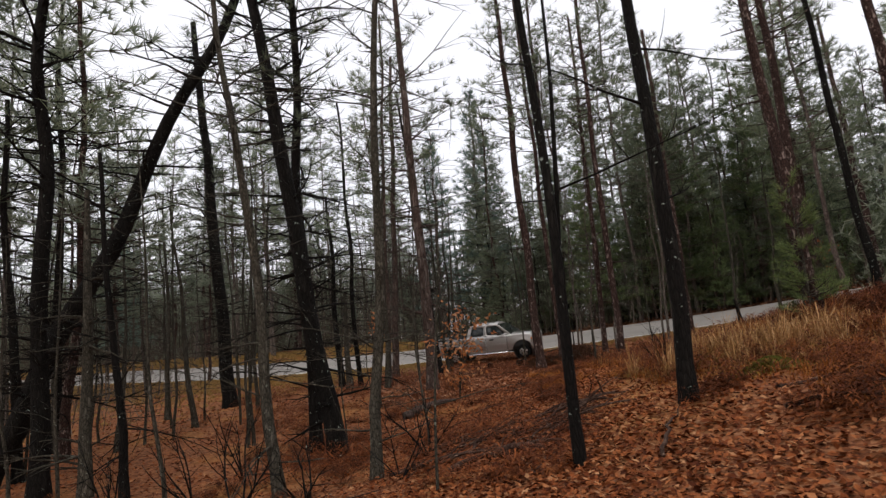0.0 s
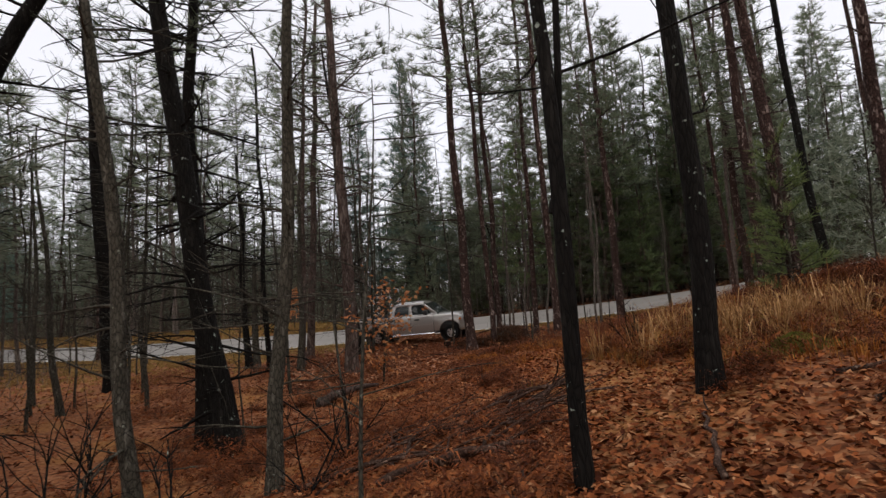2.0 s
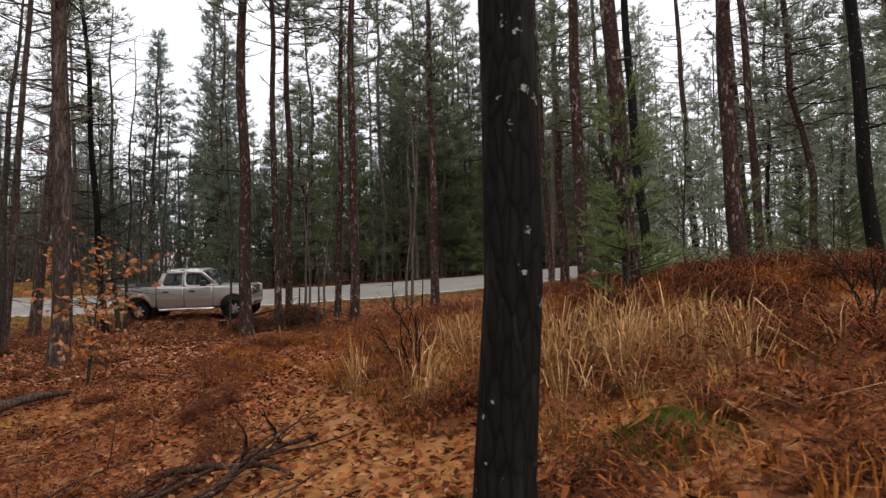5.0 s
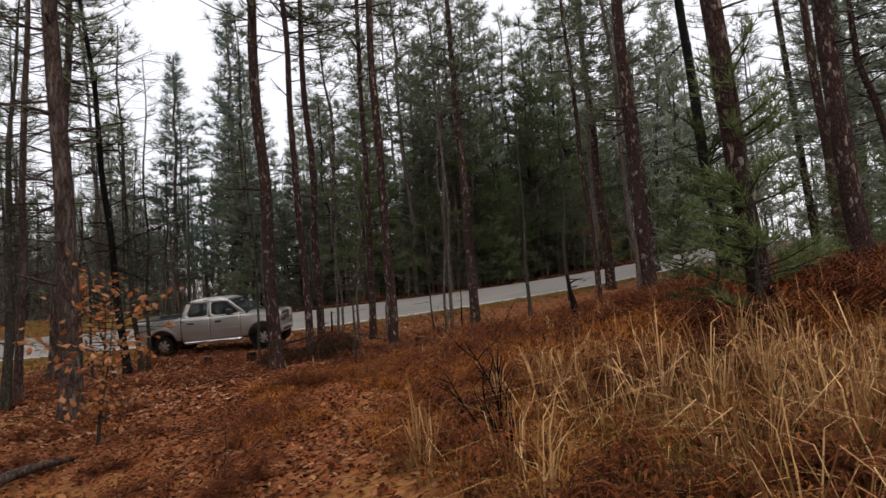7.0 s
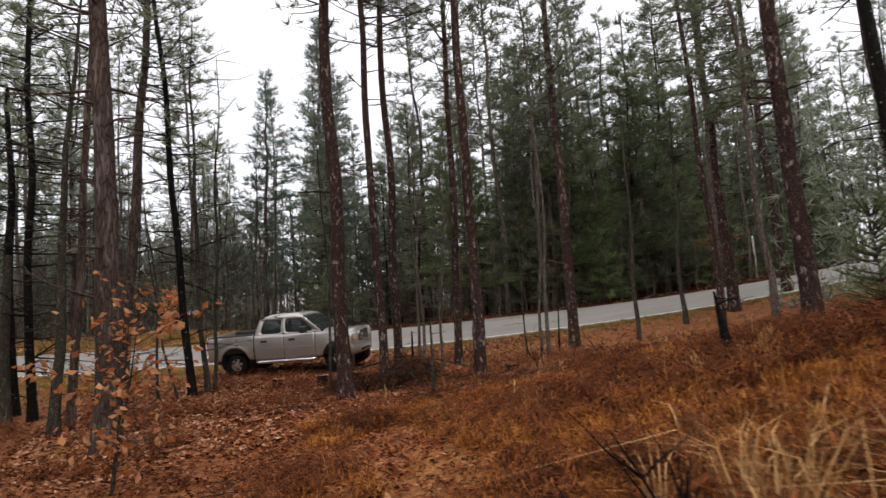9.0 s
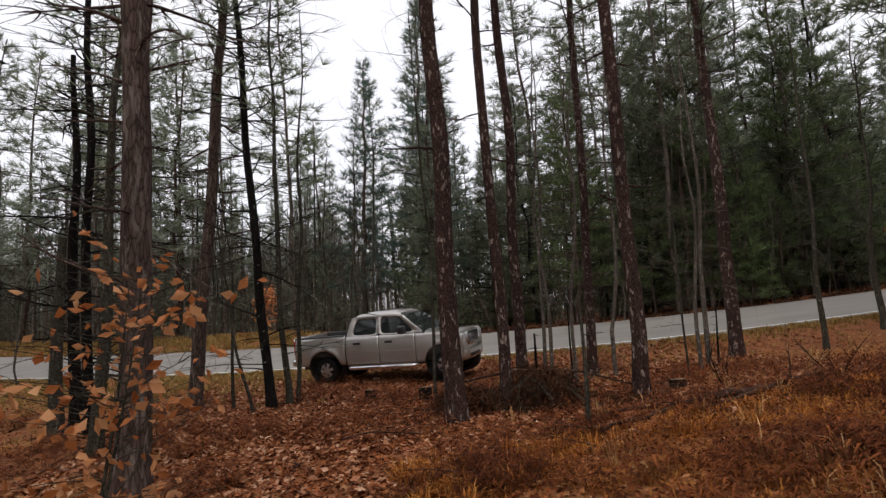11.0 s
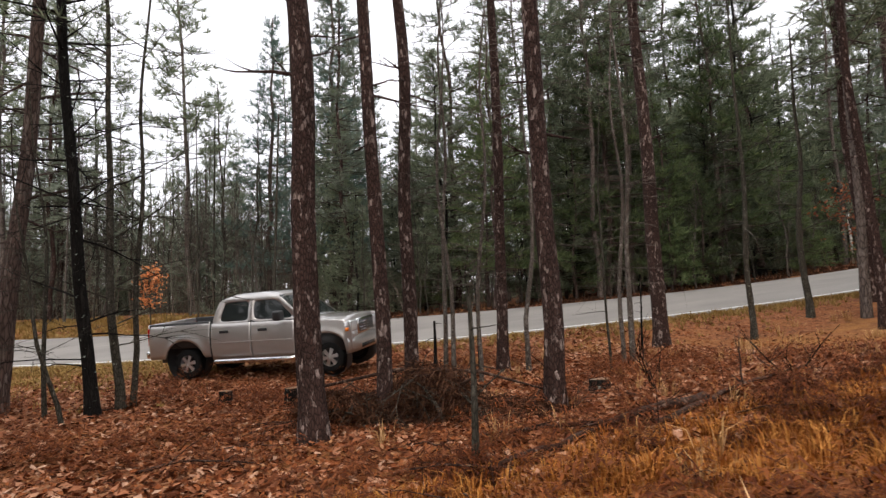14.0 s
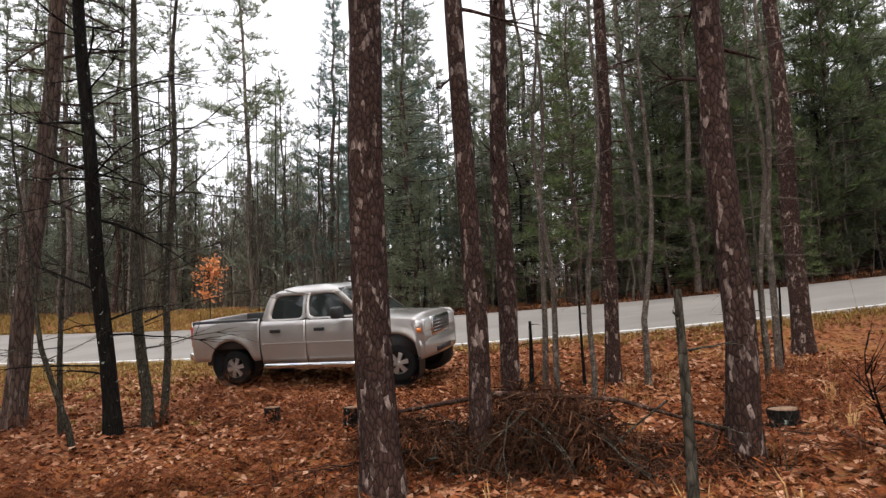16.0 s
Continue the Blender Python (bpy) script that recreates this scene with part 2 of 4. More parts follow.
class Geo:
    """Collects vertices and faces for one mesh."""

    def __init__(self):
        self.v, self.f = [], []

    def tube(self, path, radii, n=8, cap=False):
        start = len(self.v)
        path = [Vector(p) for p in path]
        for i, (p, r) in enumerate(zip(path, radii)):
            d = (path[min(i + 1, len(path) - 1)] - path[max(i - 1, 0)])
            d = d.normalized() if d.length > 1e-6 else Vector((0, 0, 1))
            a = d.cross(Vector((0.31, 0.95, 0.05)))
            a = a.normalized() if a.length > 1e-3 else Vector((1, 0, 0))
            b = d.cross(a)
            for k in range(n):
                w = 2 * math.pi * k / n
                self.v.append(tuple(p + r * (math.cos(w) * a + math.sin(w) * b)))
        for i in range(len(path) - 1):
            for k in range(n):
                o = start + i * n
                self.f.append((o + k, o + (k + 1) % n, o + n + (k + 1) % n, o + n + k))
        if cap:
            self.f.append(tuple(start + k for k in range(n))[::-1])
            self.f.append(tuple(start + (len(path) - 1) * n + k for k in range(n)))

    def face(self, *pts):
        o = len(self.v)
        self.v.extend(tuple(p) for p in pts)
        self.f.append(tuple(range(o, o + len(pts))))

    def grid(self, rows):
        """Rows of equal numbers of points, joined into a sheet."""
        o, n = len(self.v), len(rows[0])
        for r in rows:
            self.v.extend(tuple(p) for p in r)
        for i in range(len(rows) - 1):
            for k in range(n - 1):
                a = o + i * n + k
                self.f.append((a, a + 1, a + n + 1, a + n))

    def box(self, lo, hi):
        o = len(self.v)
        for z in (lo[2], hi[2]):
            self.v += [(lo[0], lo[1], z), (hi[0], lo[1], z), (hi[0], hi[1], z), (lo[0], hi[1], z)]
        for q in ((3, 2, 1, 0), (4, 5, 6, 7), (0, 1, 5, 4), (1, 2, 6, 5), (2, 3, 7, 6), (3, 0, 4, 7)):
            self.f.append(tuple(o + k for k in q))

    def mesh(self, name, mat, smooth=True):
        me = bpy.data.meshes.new(name)
        me.from_pydata(self.v, [], self.f)
        if smooth:
            me.polygons.foreach_set("use_smooth", [True] * len(me.polygons))
        me.materials.append(mat)
        me.update()
        return me


def part(name, geo, mat, parent, label="", smooth=True):
    ob = new(name, geo.mesh(name, mat, smooth))
    ob.parent = parent
    if label:
        tagged(ob, label)
    return ob


def stuff(name, geo, mat, label, category, smooth=False):
    return tagged(new(name, geo.mesh(name, mat, smooth)), label, category, kind="stuff")


def structure(name, geo, mat, label, category, smooth=True):
    return tagged(new(name, geo.mesh(name, mat, smooth)), label, category, kind="structure")


def bevelled(ob, width, segments=2):
    b = ob.modifiers.new("bevel", "BEVEL")
    b.width, b.segments, b.limit_method, b.angle_limit = width, segments, "ANGLE", radians(35)
    return ob


# ---- the lie of the land ----
# centre x, centre y, radius, height of each swell or hollow
SWELLS = [
    (4.2, 6.9, 1.1, 0.13),
    (9.6, 5.6, 2.8, -0.45),
    (6.9, 33.4, 1.6, 0.2),
    (3, 15, 5, -0.487),
    (17, 30, 5, -0.762),
    (26, 24, 7, -2.501),
    (-14, 10, 11, -0.240),
    (-9, 28, 11, -0.480),
    (1, 9, 5, -0.579),
    (8, 9, 6, 1.27),
    (17, 15, 8, 1.15),
    (31, 22, 10, 3.435),
    (2, 22, 7, 0.346),
    (11, 22, 7, -0.634),
    (21, 32, 8, 0.644),
    (4, -2, 8, 0.723),
    (9, 30, 6, 0.013),
]


def road_edge(x):
    q = min(max(x / 10, -2.2), 4.5)
    return 39 - 4.8 * q + 0.85 * q * q, 0.56 + 0.16 * q + 0.14 * q * q


def road_far(x):
    q = min(max(x / 10, -2.2), 4.5)
    return 45.3 - 4.8 * q + 0.85 * q * q, 1.4 + 0.1 * q + 0.12 * q * q


def hillside(x, y):
    z = -0.744 + 0.200 * x / 10 + 0.386 * y / 10
    for cx, cy, r, h in SWELLS:
        z += h * math.exp(-((x - cx) ** 2 + (y - cy) ** 2) / (2 * r * r))
    return z


def ease(k):
    k = min(max(k, 0.0), 1.0)
    return k * k * (3 - 2 * k)


def ground_z(x, y):
    xc, yc = min(max(x, -30), 45), min(max(y, -12), 80)
    (yn, zn), (yf, zf) = road_edge(x), road_far(x)
    rough = 0.05 * noise.noise((x * 0.8, y * 0.8, 0.3)) + 0.025 * noise.noise((x * 2.7, y * 2.7, 4.1))
    if y < yn:
        k = ease((yn - y) / 3.0)
        return k * (hillside(xc, yc) + rough) + (1 - k) * (zn - 0.05)
    if y < yf:
        return zn + (zf - zn) * (y - yn) / (yf - yn) - 0.07
    k = ease((y - yf) / 4.0)
    return zf - 0.05 + k * (rough + 0.1 + 0.01 * min(y - yf, 60) + 0.075 * min(y - yf, 12) * ease((9 - x) / 9))


def spaced(lo, a, b, hi, fine, coarse):
    out, x = [], a
    while x < b:
        out.append(x)
        x += fine
    s, x, left = fine, a, []
    while x > lo:
        s = min(s * 1.25, coarse)
        x -= s
        left.append(x)
    s, x = fine, out[-1]
    while x < hi:
        s = min(s * 1.25, coarse)
        x += s
        out.append(x)
    return left[::-1] + out


land = Geo()
XS, YS = spaced(-420, -9, 17, 420, 0.3, 30), spaced(-300, -2, 50, 480, 0.3, 30)
land.grid([[(x, y, ground_z(x, y)) for x in XS] for y in YS])
structure("ground", land, M_GROUND, "forest floor of brown leaf litter and rusty pine needles", "ground")

lane = Geo()
RX = [k * 0.8 - 70 for k in range(170)]
lane.grid([[(x, road_edge(x)[0] + s * (road_far(x)[0] - road_edge(x)[0]),
             road_edge(x)[1] + s * (road_far(x)[1] - road_edge(x)[1]) + 0.03 * math.sin(math.pi * s) - (0.09 if i in (0, 11) else 0))
            for x in RX] for i, s in enumerate((-0.012, 0, 0.1, 0.2, 0.3, 0.4, 0.5, 0.6, 0.7, 0.85, 1, 1.012))])
structure("road", lane, M_ROAD, "worn pale grey asphalt road through the wood", "road")
line = Geo()
line.grid([[(x, road_edge(x)[0] + s, road_edge(x)[1] + s * 0.13 + 0.012) for x in RX] for s in (0.2, 0.34)])
structure("road_edge_line", line, M_LINE, "faded white line along the road edge", "road marking")


TRAIL = [(row[1], row[2]) for row in PATH_A + PATH_B]


def off_trail(x, y):
    """Distance from the line walked."""
    best = 99.0
    for (ax, ay), (bx, by) in zip(TRAIL, TRAIL[1:]):
        dx, dy = bx - ax, by - ay
        k = min(max(((x - ax) * dx + (y - ay) * dy) / (dx * dx + dy * dy + 1e-9), 0), 1)
        best = min(best, math.hypot(x - ax - k * dx, y - ay - k * dy))
    return best

# ---- trees ----
rng = random.Random(7)


def stem(h, lx, ly, wobble, steps, kink=0.0, seed=0):
    """The centre line of a trunk, from a little under the ground up."""
    out = []
    for i in range(steps + 1):
        z = -0.2 + (h + 0.2) * i / steps
        w = wobble * ease(z / 1.5)
        out.append(Vector((lx * z + w * noise.noise((seed * 3.7, z * 0.35, 1.5)) + kink * math.sin(z * 0.9 + seed) * ease(z / 2),
                           ly * z + w * noise.noise((z * 0.35, seed * 5.1, 8.5)), z)))
    return out


def trunk_geo(path, r, top=0.35, flare=0.35, n=14):
    g, h = Geo(), path[-1].z
    radii = []
    for p in path:
        k = max(p.z, 0) / h
        radii.append(r * (1 - (1 - top) * k + flare * math.exp(-max(p.z + 0.1, 0) / 0.22)) * (1 + 0.05 * noise.noise((p.z * 1.3, r * 50, 2.0))))
    g.tube(path, radii, n)
    return g


def at_height(path, z):
    for a, b in zip(path, path[1:]):
        if b.z >= z:
            return a.lerp(b, (z - a.z) / (b.z - a.z))
    return path[-1].copy()


def bough(g, start, way, length, r, droop, r_rng, twigs=3, n=4, depth=1):
    """A crooked side branch with twigs; returns its points."""
    pts, p, d = [start.copy()], start.copy(), way.normalized()
    steps = 5
    for i in range(steps):
        d = (d + Vector((r_rng.uniform(-.22, .22), r_rng.uniform(-.22, .22), r_rng.uniform(-.14, .14) + droop))).normalized()
        p = p + d * length / steps
        pts.append(p.copy())
    base = len(g.v)
    g.tube(pts, [r * (1 - 0.8 * i / steps) for i in range(steps + 1)], n)
    if depth:
        for _ in range(twigs):
            knot = r_rng.randint(1, steps - 1)
            q, fork_at = pts[knot], len(g.v)
            g.f.append((base + knot * n, fork_at, fork_at + 1))
            w = (d + Vector((r_rng.uniform(-1, 1), r_rng.uniform(-1, 1), r_rng.uniform(-.4, .6)))).normalized()
            bough(g, q, w, length * r_rng.uniform(.25, .55), r * .45, droop * .5, r_rng, 0, 3, 0)
    return pts


def dead_boughs(path, r, lo, hi, count, length, r_rng, droop=-0.02, twigs=3):
    out = []
    for _ in range(count):
        g = Geo()
        out.append(g)
        z = r_rng.uniform(lo, hi)
        a = r_rng.uniform(0, 2 * math.pi)
        bough(g, at_height(path, z), Vector((math.cos(a), math.sin(a), r_rng.uniform(-.2, .45))), length * r_rng.uniform(.4, 1.1),
              max(0.007, min(.035, r * .19) * r_rng.uniform(.6, 1.2)), droop, r_rng, twigs)
    return out


def tuft(g, p, way, size, count, r_rng, width=0.036):
    """A brush of narrow needles round the end of a twig."""
    for _ in range(count):
        d = (way + Vector((r_rng.uniform(-1, 1), r_rng.uniform(-1, 1), r_rng.uniform(-.8, .9))) * 0.95).normalized()
        s = d.cross(Vector((r_rng.uniform(-1, 1), r_rng.uniform(-1, 1), r_rng.uniform(-1, 1))))
        s = s.normalized() * size * width if s.length > 1e-4 else Vector((size * width, 0, 0))
        e = size * r_rng.uniform(.6, 1.2)
        g.face(p - s, p + s, p + d * e)


def conifer_crown(path, lo, reach, whorl, per, tufts, size, r_rng, shape=1.0, rise=0.15, gap=0.12):
    """Boughs in whorls with needle tufts. Returns limbs and needles."""
    limbs, needles = Geo(), Geo()
    h, z = path[-1].z, lo
    while z < h:
        k = (z - lo) / (h - lo)
        for _ in range(per):
            if r_rng.random() < gap:
                continue
            a = r_rng.uniform(0, 2 * math.pi)
            length = max(0.35, reach * (1 - k) ** shape * r_rng.uniform(.55, 1.15))
            way = Vector((math.cos(a), math.sin(a), rise + 0.5 * k * k))
            p0 = at_height(path, min(h - .05, z + r_rng.uniform(-.2, .2)))
            tip = p0 + way * length
            limbs.tube([p0, p0.lerp(tip, .5) + Vector((0, 0, -.05 * length)), tip], [.012 + .008 * length, .008 + .004 * length, .004], 3)
            m = max(2, int(tufts * length / reach + .5))
            for i in range(m):
                s = (i + 1) / m
                q = p0 + way * length * (.25 + .75 * s) + Vector((r_rng.uniform(-.2, .2), r_rng.uniform(-.2, .2), r_rng.uniform(-.1, .1))) * length * .45
                tuft(needles, q, way * .6 + Vector((0, 0, .35)), size, 14, r_rng)
        z += whorl
    return limbs, needles


def plant(name, x, y, label, category, group="", turn=0.0):
    root = new(name)
    root.matrix_world = pose(x, y, ground_z(x, y), 0, 0, turn)
    return tagged(root, label, category, group)


def standing_tree(name, row, bark, label, group, total, crown=None, dead=None, wobble=0.12, kink=0.0, n=14, foliage=None, twig=None, top=0.4, cat="tree", twigs=3):
    x, y, lx, ly, r = row
    seed = int(abs(x * 31 + y * 17)) % 97
    r_rng = random.Random(seed)
    path = stem(total, lx, ly, wobble, max(10, int(total * 1.6)), kink, seed)
    root = plant(name, x, y, label, cat, group)
    part("trunk", trunk_geo(path, r, top, 0.4 if r > .08 else 0.2, n), bark, root)
    if dead:
        lo, hi, count, length = dead
        for g in dead_boughs(path, r, lo, hi, count, length, r_rng, -0.02, twigs):
            part("branch", g, twig or bark, root)
    if crown:
        lo, reach, whorl, per, tufts, size = crown
        limbs, needles = conifer_crown(path, lo, reach, whorl, per, tufts, size, r_rng, .6, .25)
        tagged(part("crown_wood", limbs, bark, root), kind="stuff")
        part("crown", needles, foliage or M_PINE, root, "tufted green needles")
    return root


# x, y, lean in x, lean in y, radius
RED_PINES = [
    (6.59, 23.44, -0.022, 0.001, 0.182), (7.60, 23.90, -0.021, 0.005, 0.112), (8.31, 25.21, -0.004, -0.004, 0.122),
    (11.11, 28.24, 0.012, -0.011, 0.135), (9.63, 22.75, -0.008, -0.004, 0.14), (16.45, 29.89, -0.010, 0.004, 0.215),
    (14.6, 18.0, -0.012, 0.008, 0.185), (9.12, 11.14, -0.036, 0.036, 0.125), (12.9, 12.1, -0.014, 0.02, 0.155),
]
for row in RED_PINES:
    standing_tree("pine_tree", row, M_RED, "tall red pine with flaking reddish-brown plated bark", "red pines near the truck",
                  17.5, (9.5, 2.4, 0.5, 4, 6, 0.36), (3.2, 10.5, 13, 1.0), 0.1)
GREY_PINES = [(2.05, 21.38, -0.017, -0.004, 0.215), (1.04, 29.23, 0.056, 0.022, 0.178), (0.65, 25.32, 0.041, -0.001, 0.1)]
for row in GREY_PINES:
    standing_tree("pine_tree", row, M_GREY, "straight pine with grey-brown furrowed bark", "grey pines", 16.5,
                  (9.0, 2.4, 0.5, 4, 6, 0.34), (2.6, 11, 26, 1.7), 0.12, twigs=4)
FAR_PINES = [
    (24.5, 30.1, -0.015, 0.018, 0.25), (30.8, 33.0, -0.025, 0.027, 0.24), (20.9, 27.0, -0.02, 0.02, 0.13), (31.8, 27.5, -0.024, 0.031, 0.21),
    (36.0, 24.0, -0.01, 0.017, 0.24), (27.5, 21.5, -0.02, 0.03, 0.16), (30.0, 16.5, -0.01, 0.02, 0.15), (22.0, 17.5, -0.02, 0.02, 0.15), (34.0, 13.0, 0, 0.01, 0.2),
]
for row in FAR_PINES:
    standing_tree("pine_tree", row, M_RED, "distant red pine on the rise", "pines on the rise", 18.5,
                  (10.5, 2.2, 0.65, 4, 4, 0.34), (3.0, 10, 9, 1.2), 0.1, 0, 10)
# dark, wet trunks close to the path
DARK_TREES = [
    (3.885, 6.94, -0.012, 0.0, 0.108, 11.0), (12.7, 6.9, -0.01, 0.004, 0.24, 14.0), (2.13, 6.03, -0.022, 0.011, 0.066, 9.0),
    (15.35, 16.4, -0.033, 0.037, 0.135, 15.0), (16.7, 11.6, -0.021, 0.041, 0.15, 14.0),
]
for k, row in enumerate(DARK_TREES):
    made = standing_tree("tree", row[:5], M_DARK, "dark wet trunk spotted with pale lichen", "dark trunks by the path", row[5],
                  None, (2.3, row[5], (7, 12, 6, 16, 16)[k], 1.6), 0.14, 0.03)
    if k == 2:
        fork, spray = Geo(), Geo()
        a = Vector((row[2] * 1.9, row[3] * 1.9, 1.9))
        fork.tube([a, a + Vector((.07, -.02, .35)), a + Vector((.13, -.03, 1.1)), a + Vector((.2, -.05, 2.4)), a + Vector((.22, -.05, 4.2))], [.036, .032, .028, .022, .012], 10)
        part("fork", fork, M_DARK, made, "slim second stem")
        c = a + Vector((.13, -.03, 1.05))
        bough(spray, c, Vector((.97, -.2, .25)), 2.1, .014, .01, random.Random(4), 5, 6)
        part("branch", spray, M_DARK, made)
# the thicket on the low ground, with many dead side branches
THICKET = [
    (-6.47, 12.74, -0.012, -0.006, 0.19, 14.0), (-5.36, 12.14, -0.001, 0.0, 0.13, 5.9), (-9.13, 18.91, 0.001, 0.001, 0.142, 14.0),
    (-4.56, 11.8, -0.058, -0.022, 0.085, 6.5), (-5.86, 26.21, -0.065, -0.015, 0.29, 17.0), (-1.5, 9.83, -0.085, -0.014, 0.1, 8.5),
    (-0.77, 12.98, -0.138, -0.008, 0.21, 14.0), (-1.32, 14.14, -0.017, -0.002, 0.15, 14.5), (0.01, 9.44, 0.055, 0.0, 0.095, 10.0),
    (-1.43, 28.72, -0.029, -0.012, 0.15, 9.0), (-0.56, 27.12, -0.02, -0.021, 0.112, 13.0), (3.08, 27.63, -0.075, -0.024, 0.115, 13.5),
    (-8.0, 14.94, -0.049, -0.026, 0.12, 9.0),
]
for k, row in enumerate(THICKET):
    standing_tree("tree", row[:5], M_DARK if k not in (1, 5, 8) else M_THIN, "dark conifer trunk ringed with dead horizontal branches", "thicket on the low ground",
                  row[5], (row[5] * .5, 2.0, .55, 4, 5, .34) if row[5] > 12 else None, (.5, row[5] * .95, int(row[5] * 4.2), 2.0), 0.16, 0.05 if k in (5, 6, 8) else 0.02, 12, twigs=5)
standing_tree("leaning_tree", (-8.4, 14.3, 0.455, 0.06, 0.25), M_DARK, "dark trunk leaning far over among upright trees", "thicket on the low ground", 13.0,
              None, (1.0, 12.5, 56, 1.9), 0.3, 0.04, twigs=5)
# thin grey stems
SAPLINGS = [
    (2.75, 27.09, -0.149, -0.055, 0.04, 5.0), (9.47, 27.25, 0.019, -0.007, 0.05, 9.0), (9.58, 26.99, 0.006, -0.002, 0.05, 8.0), (9.97, 26.51, 0.05, -0.026, 0.044, 9.0),
    (11.48, 27.66, 0.03, -0.022, 0.058, 8.5), (14.03, 28.0, 0.022, -0.017, 0.058, 9.0), (14.33, 28.07, 0.006, -0.004, 0.075, 10.0), (2.14, 28.28, -0.046, -0.011, 0.045, 6.5),
    (18.65, 28.91, 0.008, -0.006, 0.09, 10.0), (3.45, 28.0, -0.04, -0.009, 0.085, 11.0), (3.62, 28.12, 0.02, 0.0, 0.06, 10.0), (0.56, 24.36, 0.046, -0.001, 0.12, 10.0),
]
SAPLINGS_FAR = [
    (-5.78, 20.79, -0.086, -0.024, 0.1, 8.0), (-7.94, 24.87, 0.0, 0.0, 0.11, 9.0), (-3.4, 19.6, 0.06, 0.0, 0.06, 8.0), (-2.2, 22.5, -0.03, 0.0, 0.07, 9.0),
    (-4.3, 23.5, 0.02, 0.0, 0.08, 9.0), (21.79, 29.97, 0.02, -0.02, 0.11, 9.0), (-6.9, 17.4, 0.05, 0.02, 0.06, 7.0), (0.7, 6.9, 0.03, 0.0, 0.02, 3.6), (0.2, 19.3, -0.05, 0, 0.05, 7.0),
    (6.62, 26.1, -0.02, 0.01, 0.04, 9.0), (12.6, 26.2, 0.0, 0.0, 0.03, 6.0), (-3.0, 15.8, 0.0, 0.0, 0.05, 8.0),
]
THICKET_STEMS = []
while len(THICKET_STEMS) < 22:
    x, y = rng.uniform(-9, 1.2), rng.uniform(9.5, 25)
    if off_trail(x, y) > 2.5 and y > 8 - 1.1 * x - 4:
        THICKET_STEMS.append((x, y, rng.uniform(-.06, .06), rng.uniform(-.04, .04), rng.uniform(.018, .05), rng.uniform(4, 9)))
for k, row in enumerate(SAPLINGS + SAPLINGS_FAR + THICKET_STEMS):
    sap = standing_tree("sapling", row[:5], M_TWIG if k in (1, 2, 3, 4, 5, 6) else M_THIN, "slender bare grey-green sapling with forking twigs", "bare saplings", row[5],
                  None, (row[5] * .2, row[5], int(10 + row[5] * 2.2), 1.6), 0.25, 0.05, 8, top=.2, cat="sapling", twigs=7 if k < 12 else 3)
    if k == 9:
        for j, (z, dx, dy, dz, l) in enumerate(((1.6, 1, -.35, .25, 2.6), (2.3, .8, -.6, .5, 2.4), (1.2, .6, -.8, .2, 1.6), (3.2, 1, .1, .4, 2.6), (2.0, -1, -.4, .3, 2.0), (4.2, .9, -.5, .2, 2.4))):
            arm = Geo()
            bough(arm, Vector((row[2] * z, row[3] * z, z)), Vector((dx, dy, dz)), l, .016, .0, random.Random(700 + j), 7, 5)
            part("branch", arm, M_THIN, sap, "long arching bare branch")
# short dead stems
SNAGS = [(7.77, 20.58, 0.0, -0.005, 0.037, 1.57), (10.55, 28.21, -0.021, 0.009, 0.03, 2.0), (15.5, 29.41, 0.013, -0.011, 0.036, 1.7), (-1.0, 26.62, -0.004, 0.0, 0.15, 4.1),
         (10.35, 15.7, -0.16, 0.05, 0.09, 0.9), (9.3, 27.4, 0.02, 0.0, 0.045, 1.25)]
for row in SNAGS:
    standing_tree("snag", row[:5], M_THIN if row[5] > 2.2 or row[5] == 1.57 else M_DARK, "broken dead stem standing among fallen leaves", "broken stems", row[5],
                  None, (row[5] * .5, row[5], 3, .35), 0.08, 0.01, 10, top=0.5 if row[5] > 1 else .12, cat="dead tree")


def stump(x, y, r, h):
    root = plant("tree_stump", x, y, "low sawn tree stump among fallen leaves", "stump", "stumps", rng.uniform(0, 360))
    g = Geo()
    path = [(0, 0, -.1), (0, 0, 0), (0, 0, .06), (0, 0, h * .6), (.01, 0, h - .02), (.01, 0, h)]
    g.tube(path, [r * 1.35, r * 1.25, r * 1.08, r, r, r * .96], 14)
    part("bark", g, M_DARK, root)
    c = Geo()
    c.tube([(.01, 0, h - .01), (.01, 0, h + .004), (.012, 0, h + .012)], [r * .95, r * .93, r * .3], 14, True)
    part("cut_face", c, M_CUT, root, "weathered sawn face")


for row in ((5.3, 27.44, .12, .24), (6.47, 26.55, .15, .3), (10.99, 23.93, .16, .2)):
    stump(*row)


